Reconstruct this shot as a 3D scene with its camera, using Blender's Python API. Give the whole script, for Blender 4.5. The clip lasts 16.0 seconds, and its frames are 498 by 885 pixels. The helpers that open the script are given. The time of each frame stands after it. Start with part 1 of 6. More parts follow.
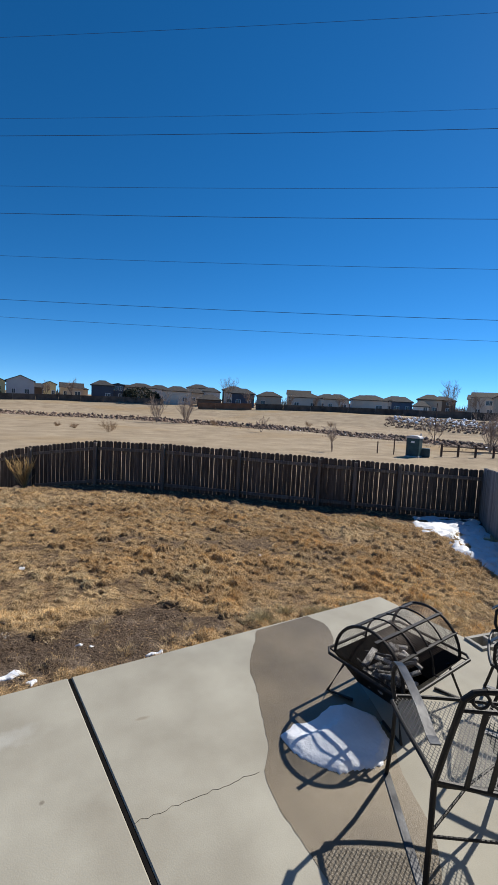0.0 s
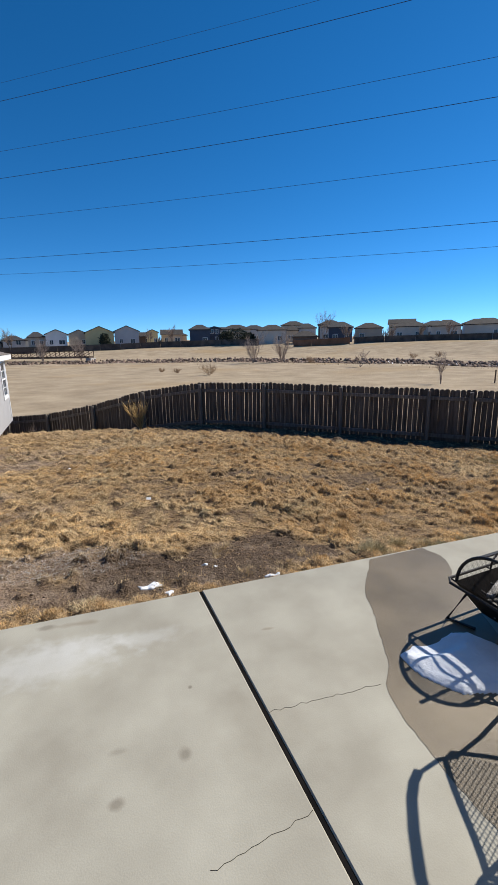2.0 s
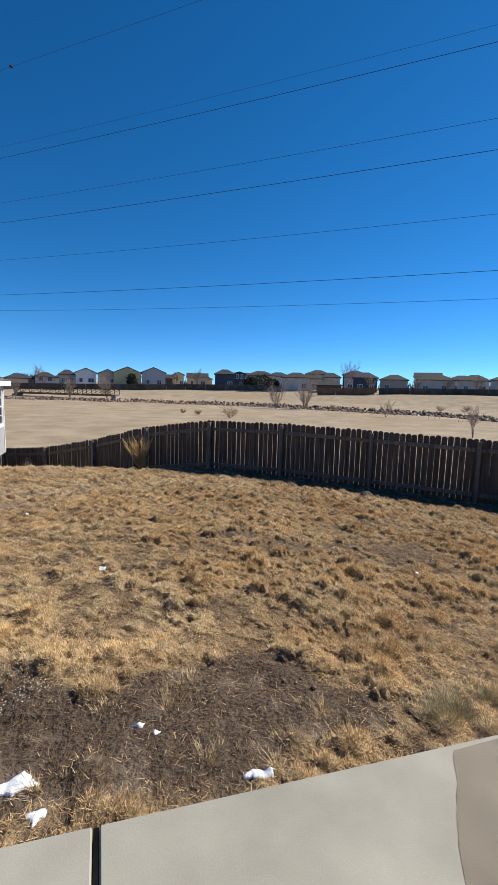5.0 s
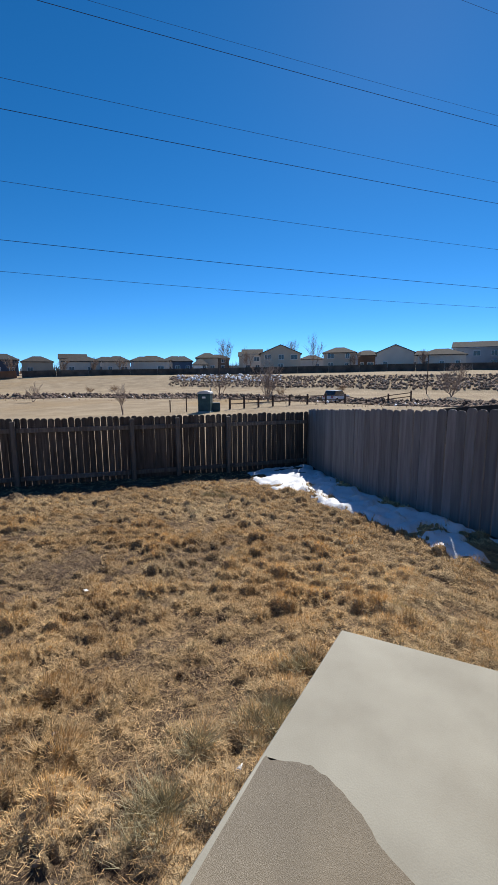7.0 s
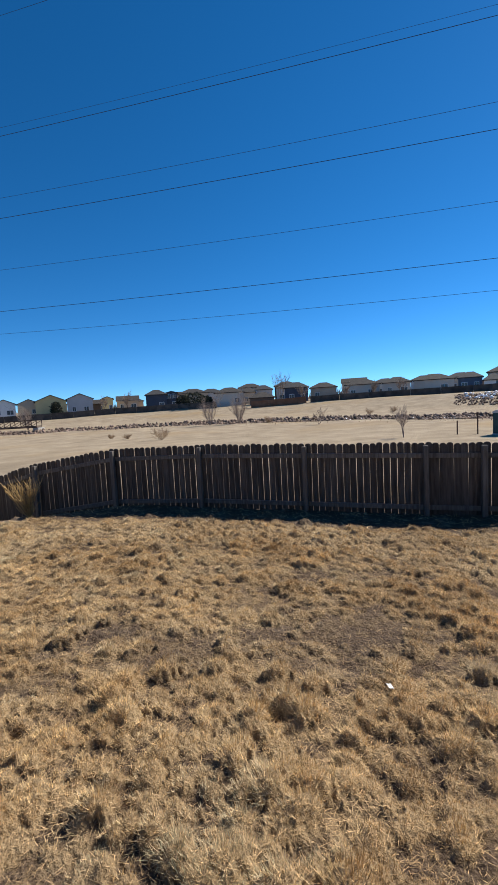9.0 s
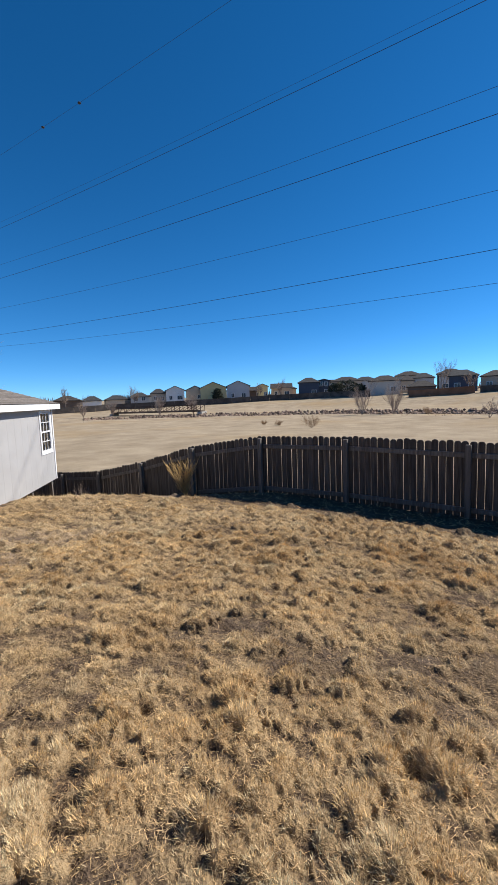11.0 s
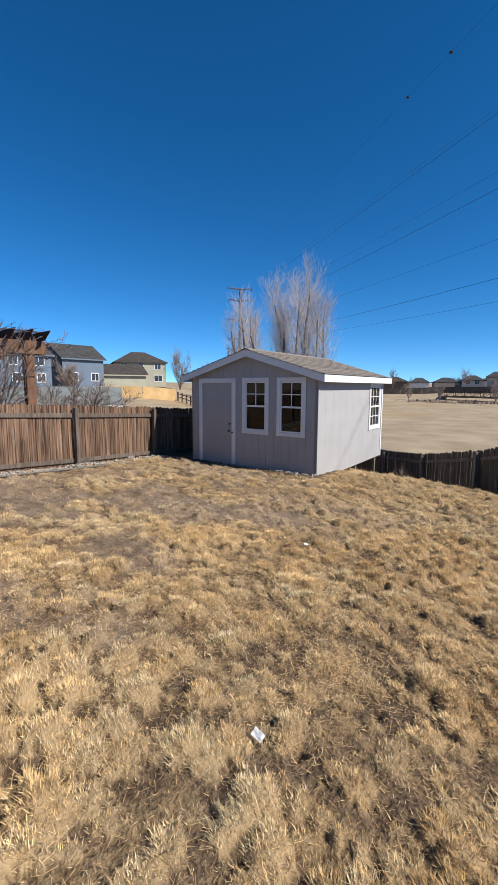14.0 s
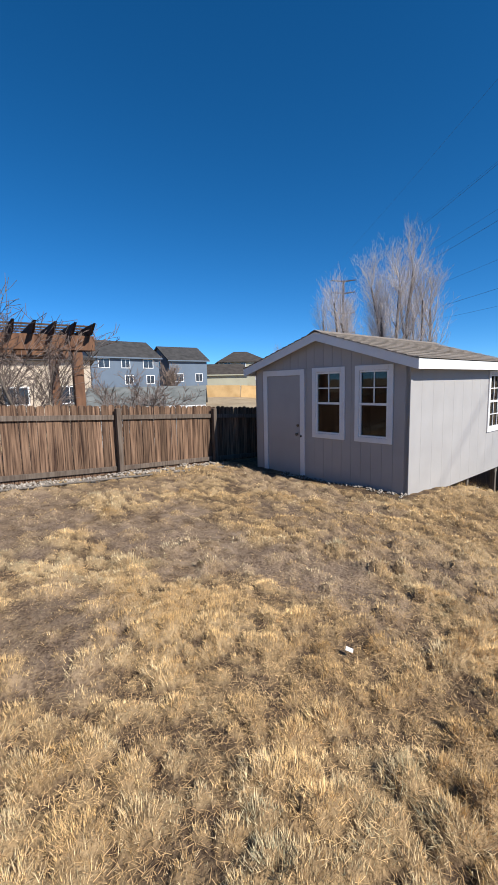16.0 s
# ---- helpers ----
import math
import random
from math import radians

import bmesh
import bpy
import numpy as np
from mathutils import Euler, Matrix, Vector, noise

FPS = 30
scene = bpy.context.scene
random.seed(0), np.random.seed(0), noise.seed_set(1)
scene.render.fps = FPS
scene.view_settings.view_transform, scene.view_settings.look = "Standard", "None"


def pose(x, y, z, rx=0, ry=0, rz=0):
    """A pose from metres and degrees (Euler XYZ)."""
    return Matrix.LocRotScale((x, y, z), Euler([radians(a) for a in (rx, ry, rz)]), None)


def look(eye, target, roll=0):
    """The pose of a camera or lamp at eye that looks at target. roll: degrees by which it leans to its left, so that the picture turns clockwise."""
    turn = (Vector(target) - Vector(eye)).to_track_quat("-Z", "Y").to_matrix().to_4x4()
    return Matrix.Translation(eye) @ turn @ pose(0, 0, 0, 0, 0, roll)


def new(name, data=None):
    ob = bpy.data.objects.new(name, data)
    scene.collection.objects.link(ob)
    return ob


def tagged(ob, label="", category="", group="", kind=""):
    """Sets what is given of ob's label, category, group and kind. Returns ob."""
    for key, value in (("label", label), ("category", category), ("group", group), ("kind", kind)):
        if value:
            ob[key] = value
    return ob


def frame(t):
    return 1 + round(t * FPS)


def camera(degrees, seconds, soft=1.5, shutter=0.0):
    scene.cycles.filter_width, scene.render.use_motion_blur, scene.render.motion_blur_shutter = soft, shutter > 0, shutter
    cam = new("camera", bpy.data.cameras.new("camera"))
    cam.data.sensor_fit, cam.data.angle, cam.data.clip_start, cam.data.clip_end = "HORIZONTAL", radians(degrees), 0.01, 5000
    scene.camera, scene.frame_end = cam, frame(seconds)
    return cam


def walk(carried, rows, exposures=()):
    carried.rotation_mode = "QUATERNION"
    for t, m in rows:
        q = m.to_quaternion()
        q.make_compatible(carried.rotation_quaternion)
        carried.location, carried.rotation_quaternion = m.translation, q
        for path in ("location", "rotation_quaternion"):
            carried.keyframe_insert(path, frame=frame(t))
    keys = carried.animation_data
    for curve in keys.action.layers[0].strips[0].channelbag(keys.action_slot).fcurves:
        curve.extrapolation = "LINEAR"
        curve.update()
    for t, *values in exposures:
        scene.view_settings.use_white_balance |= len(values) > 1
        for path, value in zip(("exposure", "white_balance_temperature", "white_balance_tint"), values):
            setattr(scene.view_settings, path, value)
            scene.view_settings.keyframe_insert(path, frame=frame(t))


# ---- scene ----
cam = camera(60.3, 16.0, soft=0.8)
PATH = [
    (0, (-1.641, -3.927, 1.941), (-0.806, -2.117, 1.772), 3.0),
    (0.5, (-1.642, -3.961, 1.923), (-0.766, -2.174, 1.718), 2.5),
    (1, (-1.636, -4.034, 1.948), (-0.994, -2.154, 1.713), 0.8),
    (1.5, (-1.621, -4.041, 1.931), (-1.035, -2.154, 1.622), 1.1),
    (2, (-1.733, -3.897, 1.885), (-1.335, -1.991, 1.429), -1.0),
    (2.5, (-1.697, -3.777, 1.873), (-1.595, -1.842, 1.378), -1.6),
    (3, (-1.664, -3.576, 1.737), (-1.492, -1.59, 1.57), -0.1),
    (5.5, (-1.046, -2.051, 1.548), (-0.727, -0.094, 1.287), 1.4),
    (6, (-0.863, -1.843, 1.473), (-0.49, 0.105, 1.213), 0.5),
    (6.5, (-0.698, -1.59, 1.388), (0.214, 0.171, 1.106), 1.2),
    (7, (-0.661, -1.513, 1.507), (0.918, -0.325, 1.192), -0.4),
    (7.5, (-0.525, -1.378, 1.498), (1.105, -0.26, 1.195), -2.5),
    (8, (-0.424, -1.096, 1.533), (0.716, 0.539, 1.355), -2.0),
    (8.5, (-0.371, -0.791, 1.529), (0.369, 1.06, 1.37), -2.4),
    (11, (-0.217, -0.37, 1.556), (-0.317, 1.617, 1.353), -2.1),
    (11.5, (-0.445, -0.215, 1.704), (-1.149, 1.644, 1.477), 0.6),
    (12, (-0.538, -0.232, 1.716), (-1.658, 1.405, 1.459), 0.3),
    (12.5, (-0.638, -0.223, 1.673), (-2.073, 1.149, 1.431), -0.1),
    (13, (-0.648, -0.153, 1.588), (-2.144, 1.129, 1.244), -3.7),
    (13.5, (-0.701, 0.052, 1.482), (-2.107, 1.436, 1.154), -3.0),
    (14, (-0.799, 0.509, 1.368), (-2.178, 1.934, 1.107), 0.3),
    (14.5, (-0.935, 1.008, 1.321), (-2.388, 2.347, 1.009), -0.3),
    (15, (-1.131, 1.514, 1.294), (-2.638, 2.796, 1.0), -0.8),
    (15.5, (-1.351, 1.941, 1.27), (-2.945, 3.096, 0.913), -1.4),
    (16, (-1.699, 2.341, 1.279), (-3.382, 3.389, 1.012), -1.3),
]
walk(cam, [(t, look(eye, target, roll)) for t, eye, target, roll in PATH], exposures=[(0, 0.47), (1.5, 0.52), (3, 0.74), (5.5, 0.62), (6.5, 0.66), (7, 0.5), (7.5, 0.3), (8, 0.38), (8.5, 0.56), (11, 0.68), (12.5, 0.66), (16, 0.7)])

# ---- world, sun ----
SUN_AZ, SUN_EL = radians(-72), radians(39.5)
sun_way = Vector((-math.sin(SUN_AZ) * math.cos(SUN_EL), math.cos(SUN_AZ) * math.cos(SUN_EL), math.sin(SUN_EL)))
world = bpy.data.worlds.new("sky")
scene.world = world
world.use_nodes = True
wn = world.node_tree.nodes
sky = wn.new("ShaderNodeTexSky")
sky.sky_type = "NISHITA"
sky.sun_disc = False
sky.sun_elevation = SUN_EL
sky.sun_rotation = -SUN_AZ
sky.altitude = 3000
sky.air_density, sky.dust_density, sky.ozone_density = 0.75, 0.18, 3.0
wn["Background"].inputs["Strength"].default_value = 0.108
lift = wn.new("ShaderNodeVectorMath")
lift.operation = "ADD"
lift.inputs[1].default_value = (0, 0, 0.03)
world.node_tree.links.new(wn.new("ShaderNodeTexCoord").outputs["Generated"], lift.inputs[0])
world.node_tree.links.new(lift.outputs[0], sky.inputs["Vector"])
deep = wn.new("ShaderNodeHueSaturation")
deep.inputs["Saturation"].default_value = 1.25
tint = wn.new("ShaderNodeMix")
tint.data_type, tint.blend_type = "RGBA", "MULTIPLY"
tint.inputs["Factor"].default_value = 1.0
tint.inputs["B"].default_value = (0.86, 0.96, 0.985, 1)
world.node_tree.links.new(sky.outputs[0], tint.inputs["A"])
world.node_tree.links.new(tint.outputs["Result"], deep.inputs["Color"])
world.node_tree.links.new(deep.outputs[0], wn["Background"].inputs[0])
sun = new("sun", bpy.data.lights.new("sun", "SUN"))
sun.data.energy, sun.data.angle, sun.data.color = 4.2, radians(0.53), (1.0, 0.95, 0.87)
sun.matrix_world = look(sun_way * 50, (0, 0, 0))


# ---- helpers for building ----
def mat(name, c1, c2, scale=4.0, rough=0.8, bump=0.15, fine=70.0, metal=0.0, rand=0.0, island=False, stretch=None, spec=0.3):
    """Two-scale noise between two colours, fine relief, and a chance shade for each object or island."""
    m = bpy.data.materials.new(name)
    m.use_nodes = True
    t = m.node_tree
    b = t.nodes["Principled BSDF"]
    b.inputs["Roughness"].default_value, b.inputs["Metallic"].default_value = rough, metal
    b.inputs["Specular IOR Level"].default_value = spec
    co = t.nodes.new("ShaderNodeTexCoord")
    src = co.outputs["Object"]
    if stretch:
        mp = t.nodes.new("ShaderNodeMapping")
        mp.inputs["Scale"].default_value = stretch
        t.links.new(src, mp.inputs[0])
        src = mp.outputs[0]
    if rand:
        oi = t.nodes.new("ShaderNodeNewGeometry" if island else "ShaderNodeObjectInfo")
        val = oi.outputs["Random Per Island" if island else "Random"]
        if not island:
            ad = t.nodes.new("ShaderNodeVectorMath")
            ad.operation = "MULTIPLY_ADD"
            t.links.new(val, ad.inputs[0])
            ad.inputs[1].default_value = (37, 53, 71)
            t.links.new(src, ad.inputs[2])
            src = ad.outputs[0]
    n1, n2 = t.nodes.new("ShaderNodeTexNoise"), t.nodes.new("ShaderNodeTexNoise")
    for n, s, d in ((n1, scale, 5), (n2, fine, 3)):
        n.inputs["Scale"].default_value, n.inputs["Detail"].default_value = s, d
        t.links.new(src, n.inputs["Vector"])
    mx = t.nodes.new("ShaderNodeMix")
    mx.data_type = "RGBA"
    ml = t.nodes.new("ShaderNodeMath")
    ml.operation = "MULTIPLY_ADD"
    ml.inputs[1].default_value, ml.inputs[2].default_value = 0.45, -0.22
    t.links.new(n2.outputs["Fac"], ml.inputs[0])
    ad2 = t.nodes.new("ShaderNodeMath")
    ad2.use_clamp = True
    t.links.new(ml.outputs[0], ad2.inputs[0])
    rp = t.nodes.new("ShaderNodeMapRange")
    rp.inputs[1].default_value, rp.inputs[2].default_value = 0.32, 0.68
    t.links.new(n1.outputs["Fac"], rp.inputs[0])
    t.links.new(rp.outputs[0], ad2.inputs[1])
    t.links.new(ad2.outputs[0], mx.inputs["Factor"])
    mx.inputs["A"].default_value, mx.inputs["B"].default_value = (*c1, 1), (*c2, 1)
    col = mx.outputs["Result"]
    if rand:
        hv = t.nodes.new("ShaderNodeHueSaturation")
        mr = t.nodes.new("ShaderNodeMapRange")
        mr.inputs[3].default_value, mr.inputs[4].default_value = 1 - rand, 1 + rand
        t.links.new(val, mr.inputs[0])
        t.links.new(mr.outputs[0], hv.inputs["Value"])
        t.links.new(col, hv.inputs["Color"])
        col = hv.outputs[0]
    t.links.new(col, b.inputs["Base Color"])
    if bump:
        bp = t.nodes.new("ShaderNodeBump")
        bp.inputs["Strength"].default_value, bp.inputs["Distance"].default_value = bump, 0.02
        t.links.new(n2.outputs["Fac"], bp.inputs["Height"])
        t.links.new(bp.outputs[0], b.inputs["Normal"])
    return m


def thing(name, label, category, at=None, group="", kind=""):
    ob = new(name)
    ob.empty_display_size = 0.1
    if at is not None:
        ob.matrix_world = at
    return tagged(ob, label, category, group, kind)


def part(name, bm, material, parent, label=""):
    me = bm
    if isinstance(bm, bmesh.types.BMesh):
        me = bpy.data.meshes.new(name)
        bm.to_mesh(me)
        bm.free()
    if material and not me.materials:
        me.materials.append(material)
    ob = new(name, me)
    if parent:
        ob.parent = parent
    if label:
        ob["label"] = label
    return ob


def box(x0, y0, z0, x1, y1, z1, bevel=0.0, bm=None):
    bm2 = bmesh.new()
    bmesh.ops.create_cube(bm2, size=1)
    for v in bm2.verts:
        v.co = Vector(((x0 + x1) / 2 + v.co.x * (x1 - x0), (y0 + y1) / 2 + v.co.y * (y1 - y0), (z0 + z1) / 2 + v.co.z * (z1 - z0)))
    if bevel:
        bmesh.ops.bevel(bm2, geom=bm2.edges[:], offset=bevel, segments=1, affect="EDGES")
    return join(bm, bm2)


def join(bm, other):
    if bm is None:
        return other
    me = bpy.data.meshes.new("tmp")
    other.to_mesh(me)
    other.free()
    bm.from_mesh(me)
    bpy.data.meshes.remove(me)
    return bm


def tube(points, radius, bm=None, sides=8, closed=False, radii=None):
    """A round bar along a line of points."""
    out = bmesh.new()
    pts = [Vector(p) for p in points]
    n = len(pts)
    rings = []
    up = Vector((0.13, 0.21, 0.97))
    for i, p in enumerate(pts):
        a = pts[i - 1] if (i or closed) else p
        b = pts[(i + 1) % n] if (i < n - 1 or closed) else p
        d = (b - a).normalized()
        s = d.cross(up)
        s = s.normalized() if s.length > 1e-3 else Vector((1, 0, 0))
        q = s.cross(d)
        r = radii[i] if radii else radius
        rings.append([out.verts.new(p + (s * math.cos(k * math.tau / sides) + q * math.sin(k * math.tau / sides)) * r) for k in range(sides)])
    for i in range(n if closed else n - 1):
        r0, r1 = rings[i], rings[(i + 1) % n]
        for k in range(sides):
            out.faces.new((r0[k], r0[(k + 1) % sides], r1[(k + 1) % sides], r1[k]))
    if not closed:
        out.faces.new(rings[0][::-1])
        out.faces.new(rings[-1])
    bmesh.ops.recalc_face_normals(out, faces=out.faces[:])
    return join(bm, out)


def prism(outline, axis, a, b, bm=None):
    """An outline in a plane, extruded along axis from a to b. axis x: outline in (y, z); y: (x, z); z: (x, y)."""
    out = bmesh.new()
    put = {"x": lambda u, v, w: (w, u, v), "y": lambda u, v, w: (u, w, v), "z": lambda u, v, w: (u, v, w)}[axis]
    lo = [out.verts.new(put(u, v, a)) for u, v in outline]
    hi = [out.verts.new(put(u, v, b)) for u, v in outline]
    out.faces.new(lo)
    out.faces.new(hi[::-1])
    for i in range(len(lo)):
        j = (i + 1) % len(lo)
        out.faces.new((lo[i], hi[i], hi[j], lo[j]))
    bmesh.ops.recalc_face_normals(out, faces=out.faces[:])
    return join(bm, out)


# ---- materials ----
def stains(material, spots):
    """Blotches with uneven outlines on a horizontal surface: x, y, half widths, colour, strength."""
    t = material.node_tree
    b = t.nodes["Principled BSDF"]
    col = b.inputs["Base Color"].links[0].from_socket
    place = t.nodes.new("ShaderNodeNewGeometry").outputs["Position"]
    nz = t.nodes.new("ShaderNodeTexNoise")
    nz.inputs["Scale"].default_value, nz.inputs["Detail"].default_value = 9, 6
    t.links.new(place, nz.inputs["Vector"])
    for x, y, rx, ry, c, f in spots:
        sub, mul, ln = (t.nodes.new("ShaderNodeVectorMath") for _ in range(3))
        sub.operation, mul.operation, ln.operation = "SUBTRACT", "MULTIPLY", "LENGTH"
        sub.inputs[1].default_value, mul.inputs[1].default_value = (x, y, 0), (1 / rx, 1 / ry, 0)
        t.links.new(place, sub.inputs[0])
        t.links.new(sub.outputs[0], mul.inputs[0])
        t.links.new(mul.outputs[0], ln.inputs[0])
        wob = t.nodes.new("ShaderNodeMath")
        wob.operation = "MULTIPLY_ADD"
        wob.inputs[1].default_value = 1.9
        t.links.new(nz.outputs["Fac"], wob.inputs[0])
        t.links.new(ln.outputs["Value"], wob.inputs[2])
        mr = t.nodes.new("ShaderNodeMapRange")
        mr.inputs[1].default_value, mr.inputs[2].default_value, mr.inputs[3].default_value, mr.inputs[4].default_value = 1.35, 2.15, f, 0
        t.links.new(wob.outputs[0], mr.inputs[0])
        mx = t.nodes.new("ShaderNodeMix")
        mx.data_type = "RGBA"
        t.links.new(mr.outputs[0], mx.inputs["Factor"])
        t.links.new(col, mx.inputs["A"])
        mx.inputs["B"].default_value = (*c, 1)
        col = mx.outputs["Result"]
    t.links.new(col, b.inputs["Base Color"])


M_concrete = mat("concrete", (0.30, 0.277, 0.222), (0.40, 0.377, 0.308), 2.2, 0.75, 0.07, 140)
LIME, GRIME, LEAF = (0.60, 0.60, 0.575), (0.20, 0.175, 0.135), (0.23, 0.19, 0.135)
stains(M_concrete, [(-2.5, -1.43, 0.42, 0.2, LIME, 0.38), (-1.95, -1.34, 0.24, 0.09, LIME, 0.28), (-2.3, -1.36, 0.3, 0.1, LIME, 0.25), (-1.717, -2.229, 0.032, 0.036, GRIME, 0.75), (-2.02, -2.393, 0.034, 0.034, GRIME, 0.75), (-2.03, -2.15, 0.045, 0.02, GRIME, 0.4), (-2.587, -1.085, 0.07, 0.03, GRIME, 0.7), (-2.37, -1.087, 0.16, 0.03, LEAF, 0.6), (-1.665, -1.831, 0.012, 0.012, GRIME, 0.9), (-1.12, -1.442, 0.05, 0.014, LEAF, 0.6), (-2.4, -2.2, 0.2, 0.3, GRIME, 0.16), (-1.3, -2.1, 0.3, 0.25, LEAF, 0.14), (-1.0, -1.85, 0.4, 0.2, GRIME, 0.12), (0.1, -1.2, 0.4, 0.3, GRIME, 0.15), (0.9, -1.6, 0.3, 0.4, LEAF, 0.15)])
M_joint = mat("joint_filler", (0.008, 0.008, 0.008), (0.016, 0.014, 0.013), 8, 1.0, spec=0.0)
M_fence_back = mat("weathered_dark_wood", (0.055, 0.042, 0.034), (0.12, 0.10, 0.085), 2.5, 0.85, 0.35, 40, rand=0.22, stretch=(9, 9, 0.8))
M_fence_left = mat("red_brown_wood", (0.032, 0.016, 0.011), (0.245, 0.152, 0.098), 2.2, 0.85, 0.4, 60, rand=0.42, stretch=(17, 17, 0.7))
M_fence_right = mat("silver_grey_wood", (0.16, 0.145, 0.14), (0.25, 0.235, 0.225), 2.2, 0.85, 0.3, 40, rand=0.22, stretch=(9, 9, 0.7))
M_post_brown = mat("brown_post_wood", (0.085, 0.062, 0.048), (0.17, 0.135, 0.11), 3.0, 0.85, 0.3, 40, rand=0.15, stretch=(9, 9, 0.8))
M_post = mat("grey_post_wood", (0.10, 0.085, 0.072), (0.19, 0.17, 0.15), 3.0, 0.85, 0.3, 40, rand=0.1, stretch=(9, 9, 0.8))
M_siding = mat("warm_grey_siding_paint", (0.35, 0.34, 0.335), (0.385, 0.375, 0.37), 2.0, 0.6, 0.05, 50)
M_trim = mat("pale_grey_trim_paint", (0.68, 0.68, 0.68), (0.75, 0.75, 0.75), 3.0, 0.5, 0.05, 60)
M_shingle = mat("brown_grey_shingle", (0.16, 0.135, 0.115), (0.26, 0.225, 0.195), 9, 0.95, 0.4, 120, rand=0.15)
M_white = mat("white_vinyl", (0.75, 0.75, 0.74), (0.82, 0.82, 0.81), 3, 0.4, 0.02)
M_metal_black = mat("black_wrought_iron", (0.012, 0.011, 0.011), (0.03, 0.027, 0.025), 8, 0.5, 0.1, 150, metal=0.3)
M_snow = mat("old_snow", (0.82, 0.84, 0.87), (0.70, 0.72, 0.76), 6, 0.6, 0.35, 40)
M_wire = mat("cable_black", (0.02, 0.02, 0.022), (0.035, 0.035, 0.04), 3, 0.6, 0)
M_pole = mat("brown_steel_pole", (0.07, 0.045, 0.035), (0.11, 0.075, 0.06), 1, 0.6, 0.05)


# ---- ground ----
def lattice(ix, iy, seed):
    h = (ix * 374761393 + iy * 668265263 + seed * 974634777) & 0xFFFFFFFF
    h = ((h ^ (h >> 13)) * 1274126177) & 0xFFFFFFFF
    return ((h ^ (h >> 16)) & 0xFFFF) / 65535.0


def vnoise(x, y, seed=0):
    """Smooth value noise in 0..1 for arrays, one cell a metre."""
    x, y = np.asarray(x, float), np.asarray(y, float)
    ix, iy = np.floor(x).astype(np.int64), np.floor(y).astype(np.int64)
    fx, fy = x - ix, y - iy
    fx, fy = fx * fx * (3 - 2 * fx), fy * fy * (3 - 2 * fy)
    a, b = lattice(ix, iy, seed), lattice(ix + 1, iy, seed)
    c, d = lattice(ix, iy + 1, seed), lattice(ix + 1, iy + 1, seed)
    return (a * (1 - fx) + b * fx) * (1 - fy) + (c * (1 - fx) + d * fx) * fy


def ease(a, b, v):
    u = np.clip((np.asarray(v, float) - a) / (b - a), 0, 1)
    return u * u * (3 - 2 * u)


def creek_r(az):
    return np.clip(95 + 0.6 * np.asarray(az, float), 52, 125)


PROFILE = [(0, -2.0), (0.6, -2.2), (0.93, -2.0), (1.0, -2.9), (1.07, -1.9), (1.32, -1.4), (1.6, 1.2), (2.2, 2.0), (6, 6), (45, 10)]
WEST = [(0, -1.2), (25, -1.5), (50, -0.9), (90, 1.2), (150, 2.0), (600, 6), (5000, 10)]


EDGE = Vector((0.9939, 0.1106))
BACK = Vector((0.1106, -0.9939))
PC = Vector((1.542, -0.536))


def in_yard(x, y):
    ok = (x * 0.527 + y * 0.85 < 7.75)
    ok &= (x > -9.15 - 0.21 * (y - 2)) & ~((y > 7.0 + 0.17 * (x + 9.5)) & (x < -5.9 - 0.17 * (y - 8)))
    ok &= ~((x > 5.6 + 0.83 * (y - 0.3)) | ((x > 1.6) & (y < -1.5)))
    lx, ly = (x - PC.x) * EDGE.x + (y - PC.y) * EDGE.y, -((x - PC.x) * BACK.x + (y - PC.y) * BACK.y)
    return ok & ~((ly < 0.0) & (lx < 0.15))


def bare_soil(x, y):
    """0 bare .. 1 grassy: worn patches by the slab, the shed and the gravel, and a dark soil strip that deepens the
    back fence's shadow.
    """
    g = np.ones(x.shape)
    for bx, by, rx, ry, low in ((-1.5, -0.35, 1.5, 0.40, 0.04), (-0.75, -0.05, 0.55, 0.35, 0.04), (-3.9, -0.4, 1.6, 0.6, 0.1), (-4.6, 5.8, 2.2, 0.6, 0.6), (-7.6, 6.7, 2.6, 0.6, 0.5), (-8.6, 3.6, 0.8, 2.6, 0.6), (2.2, 1.3, 0.8, 0.4, 0.5), (0.2, 5.2, 1.0, 0.3, 0.6), (-0.65, 2.95, 0.6, 0.3, 0.5), (0.15, 2.4, 0.6, 0.3, 0.55), (1.2, 2.2, 0.8, 0.5, 0.5), (-2.75, 0.08, 0.85, 0.36, 0.12), (-6.0, 4.1, 1.5, 0.8, 0.3), (-7.4, 2.5, 1.4, 1.1, 0.3), (-4.4, 4.7, 1.1, 0.5, 0.35), (-3.5, 1.8, 0.5, 0.35, 0.5), (-4.6, 2.6, 0.8, 0.45, 0.5), (-4.3, 1.2, 0.6, 0.4, 0.45)):
        d = np.hypot((x - bx) / rx, (y - by) / ry) + (vnoise(x * 3, y * 3, 5) - 0.5) * 0.8
        g = np.minimum(g, low + (1 - low) * ease(0.65, 1.15, d))
    # strip of dark soil laid along the back fence's shadow to widen it
    q = x * 0.527 + y * 0.85 + (vnoise(x * 2, y * 2, 6) - 0.5) * 0.35
    return np.where(x > -3.2, np.minimum(g, 0.02 + ease(6.6, 6.2, q)), g)


# matted tufts on a loose grid: a low dome each, here and there a hole trodden between them
TG, TX0, TY0 = 0.098, -12.2, -2.0


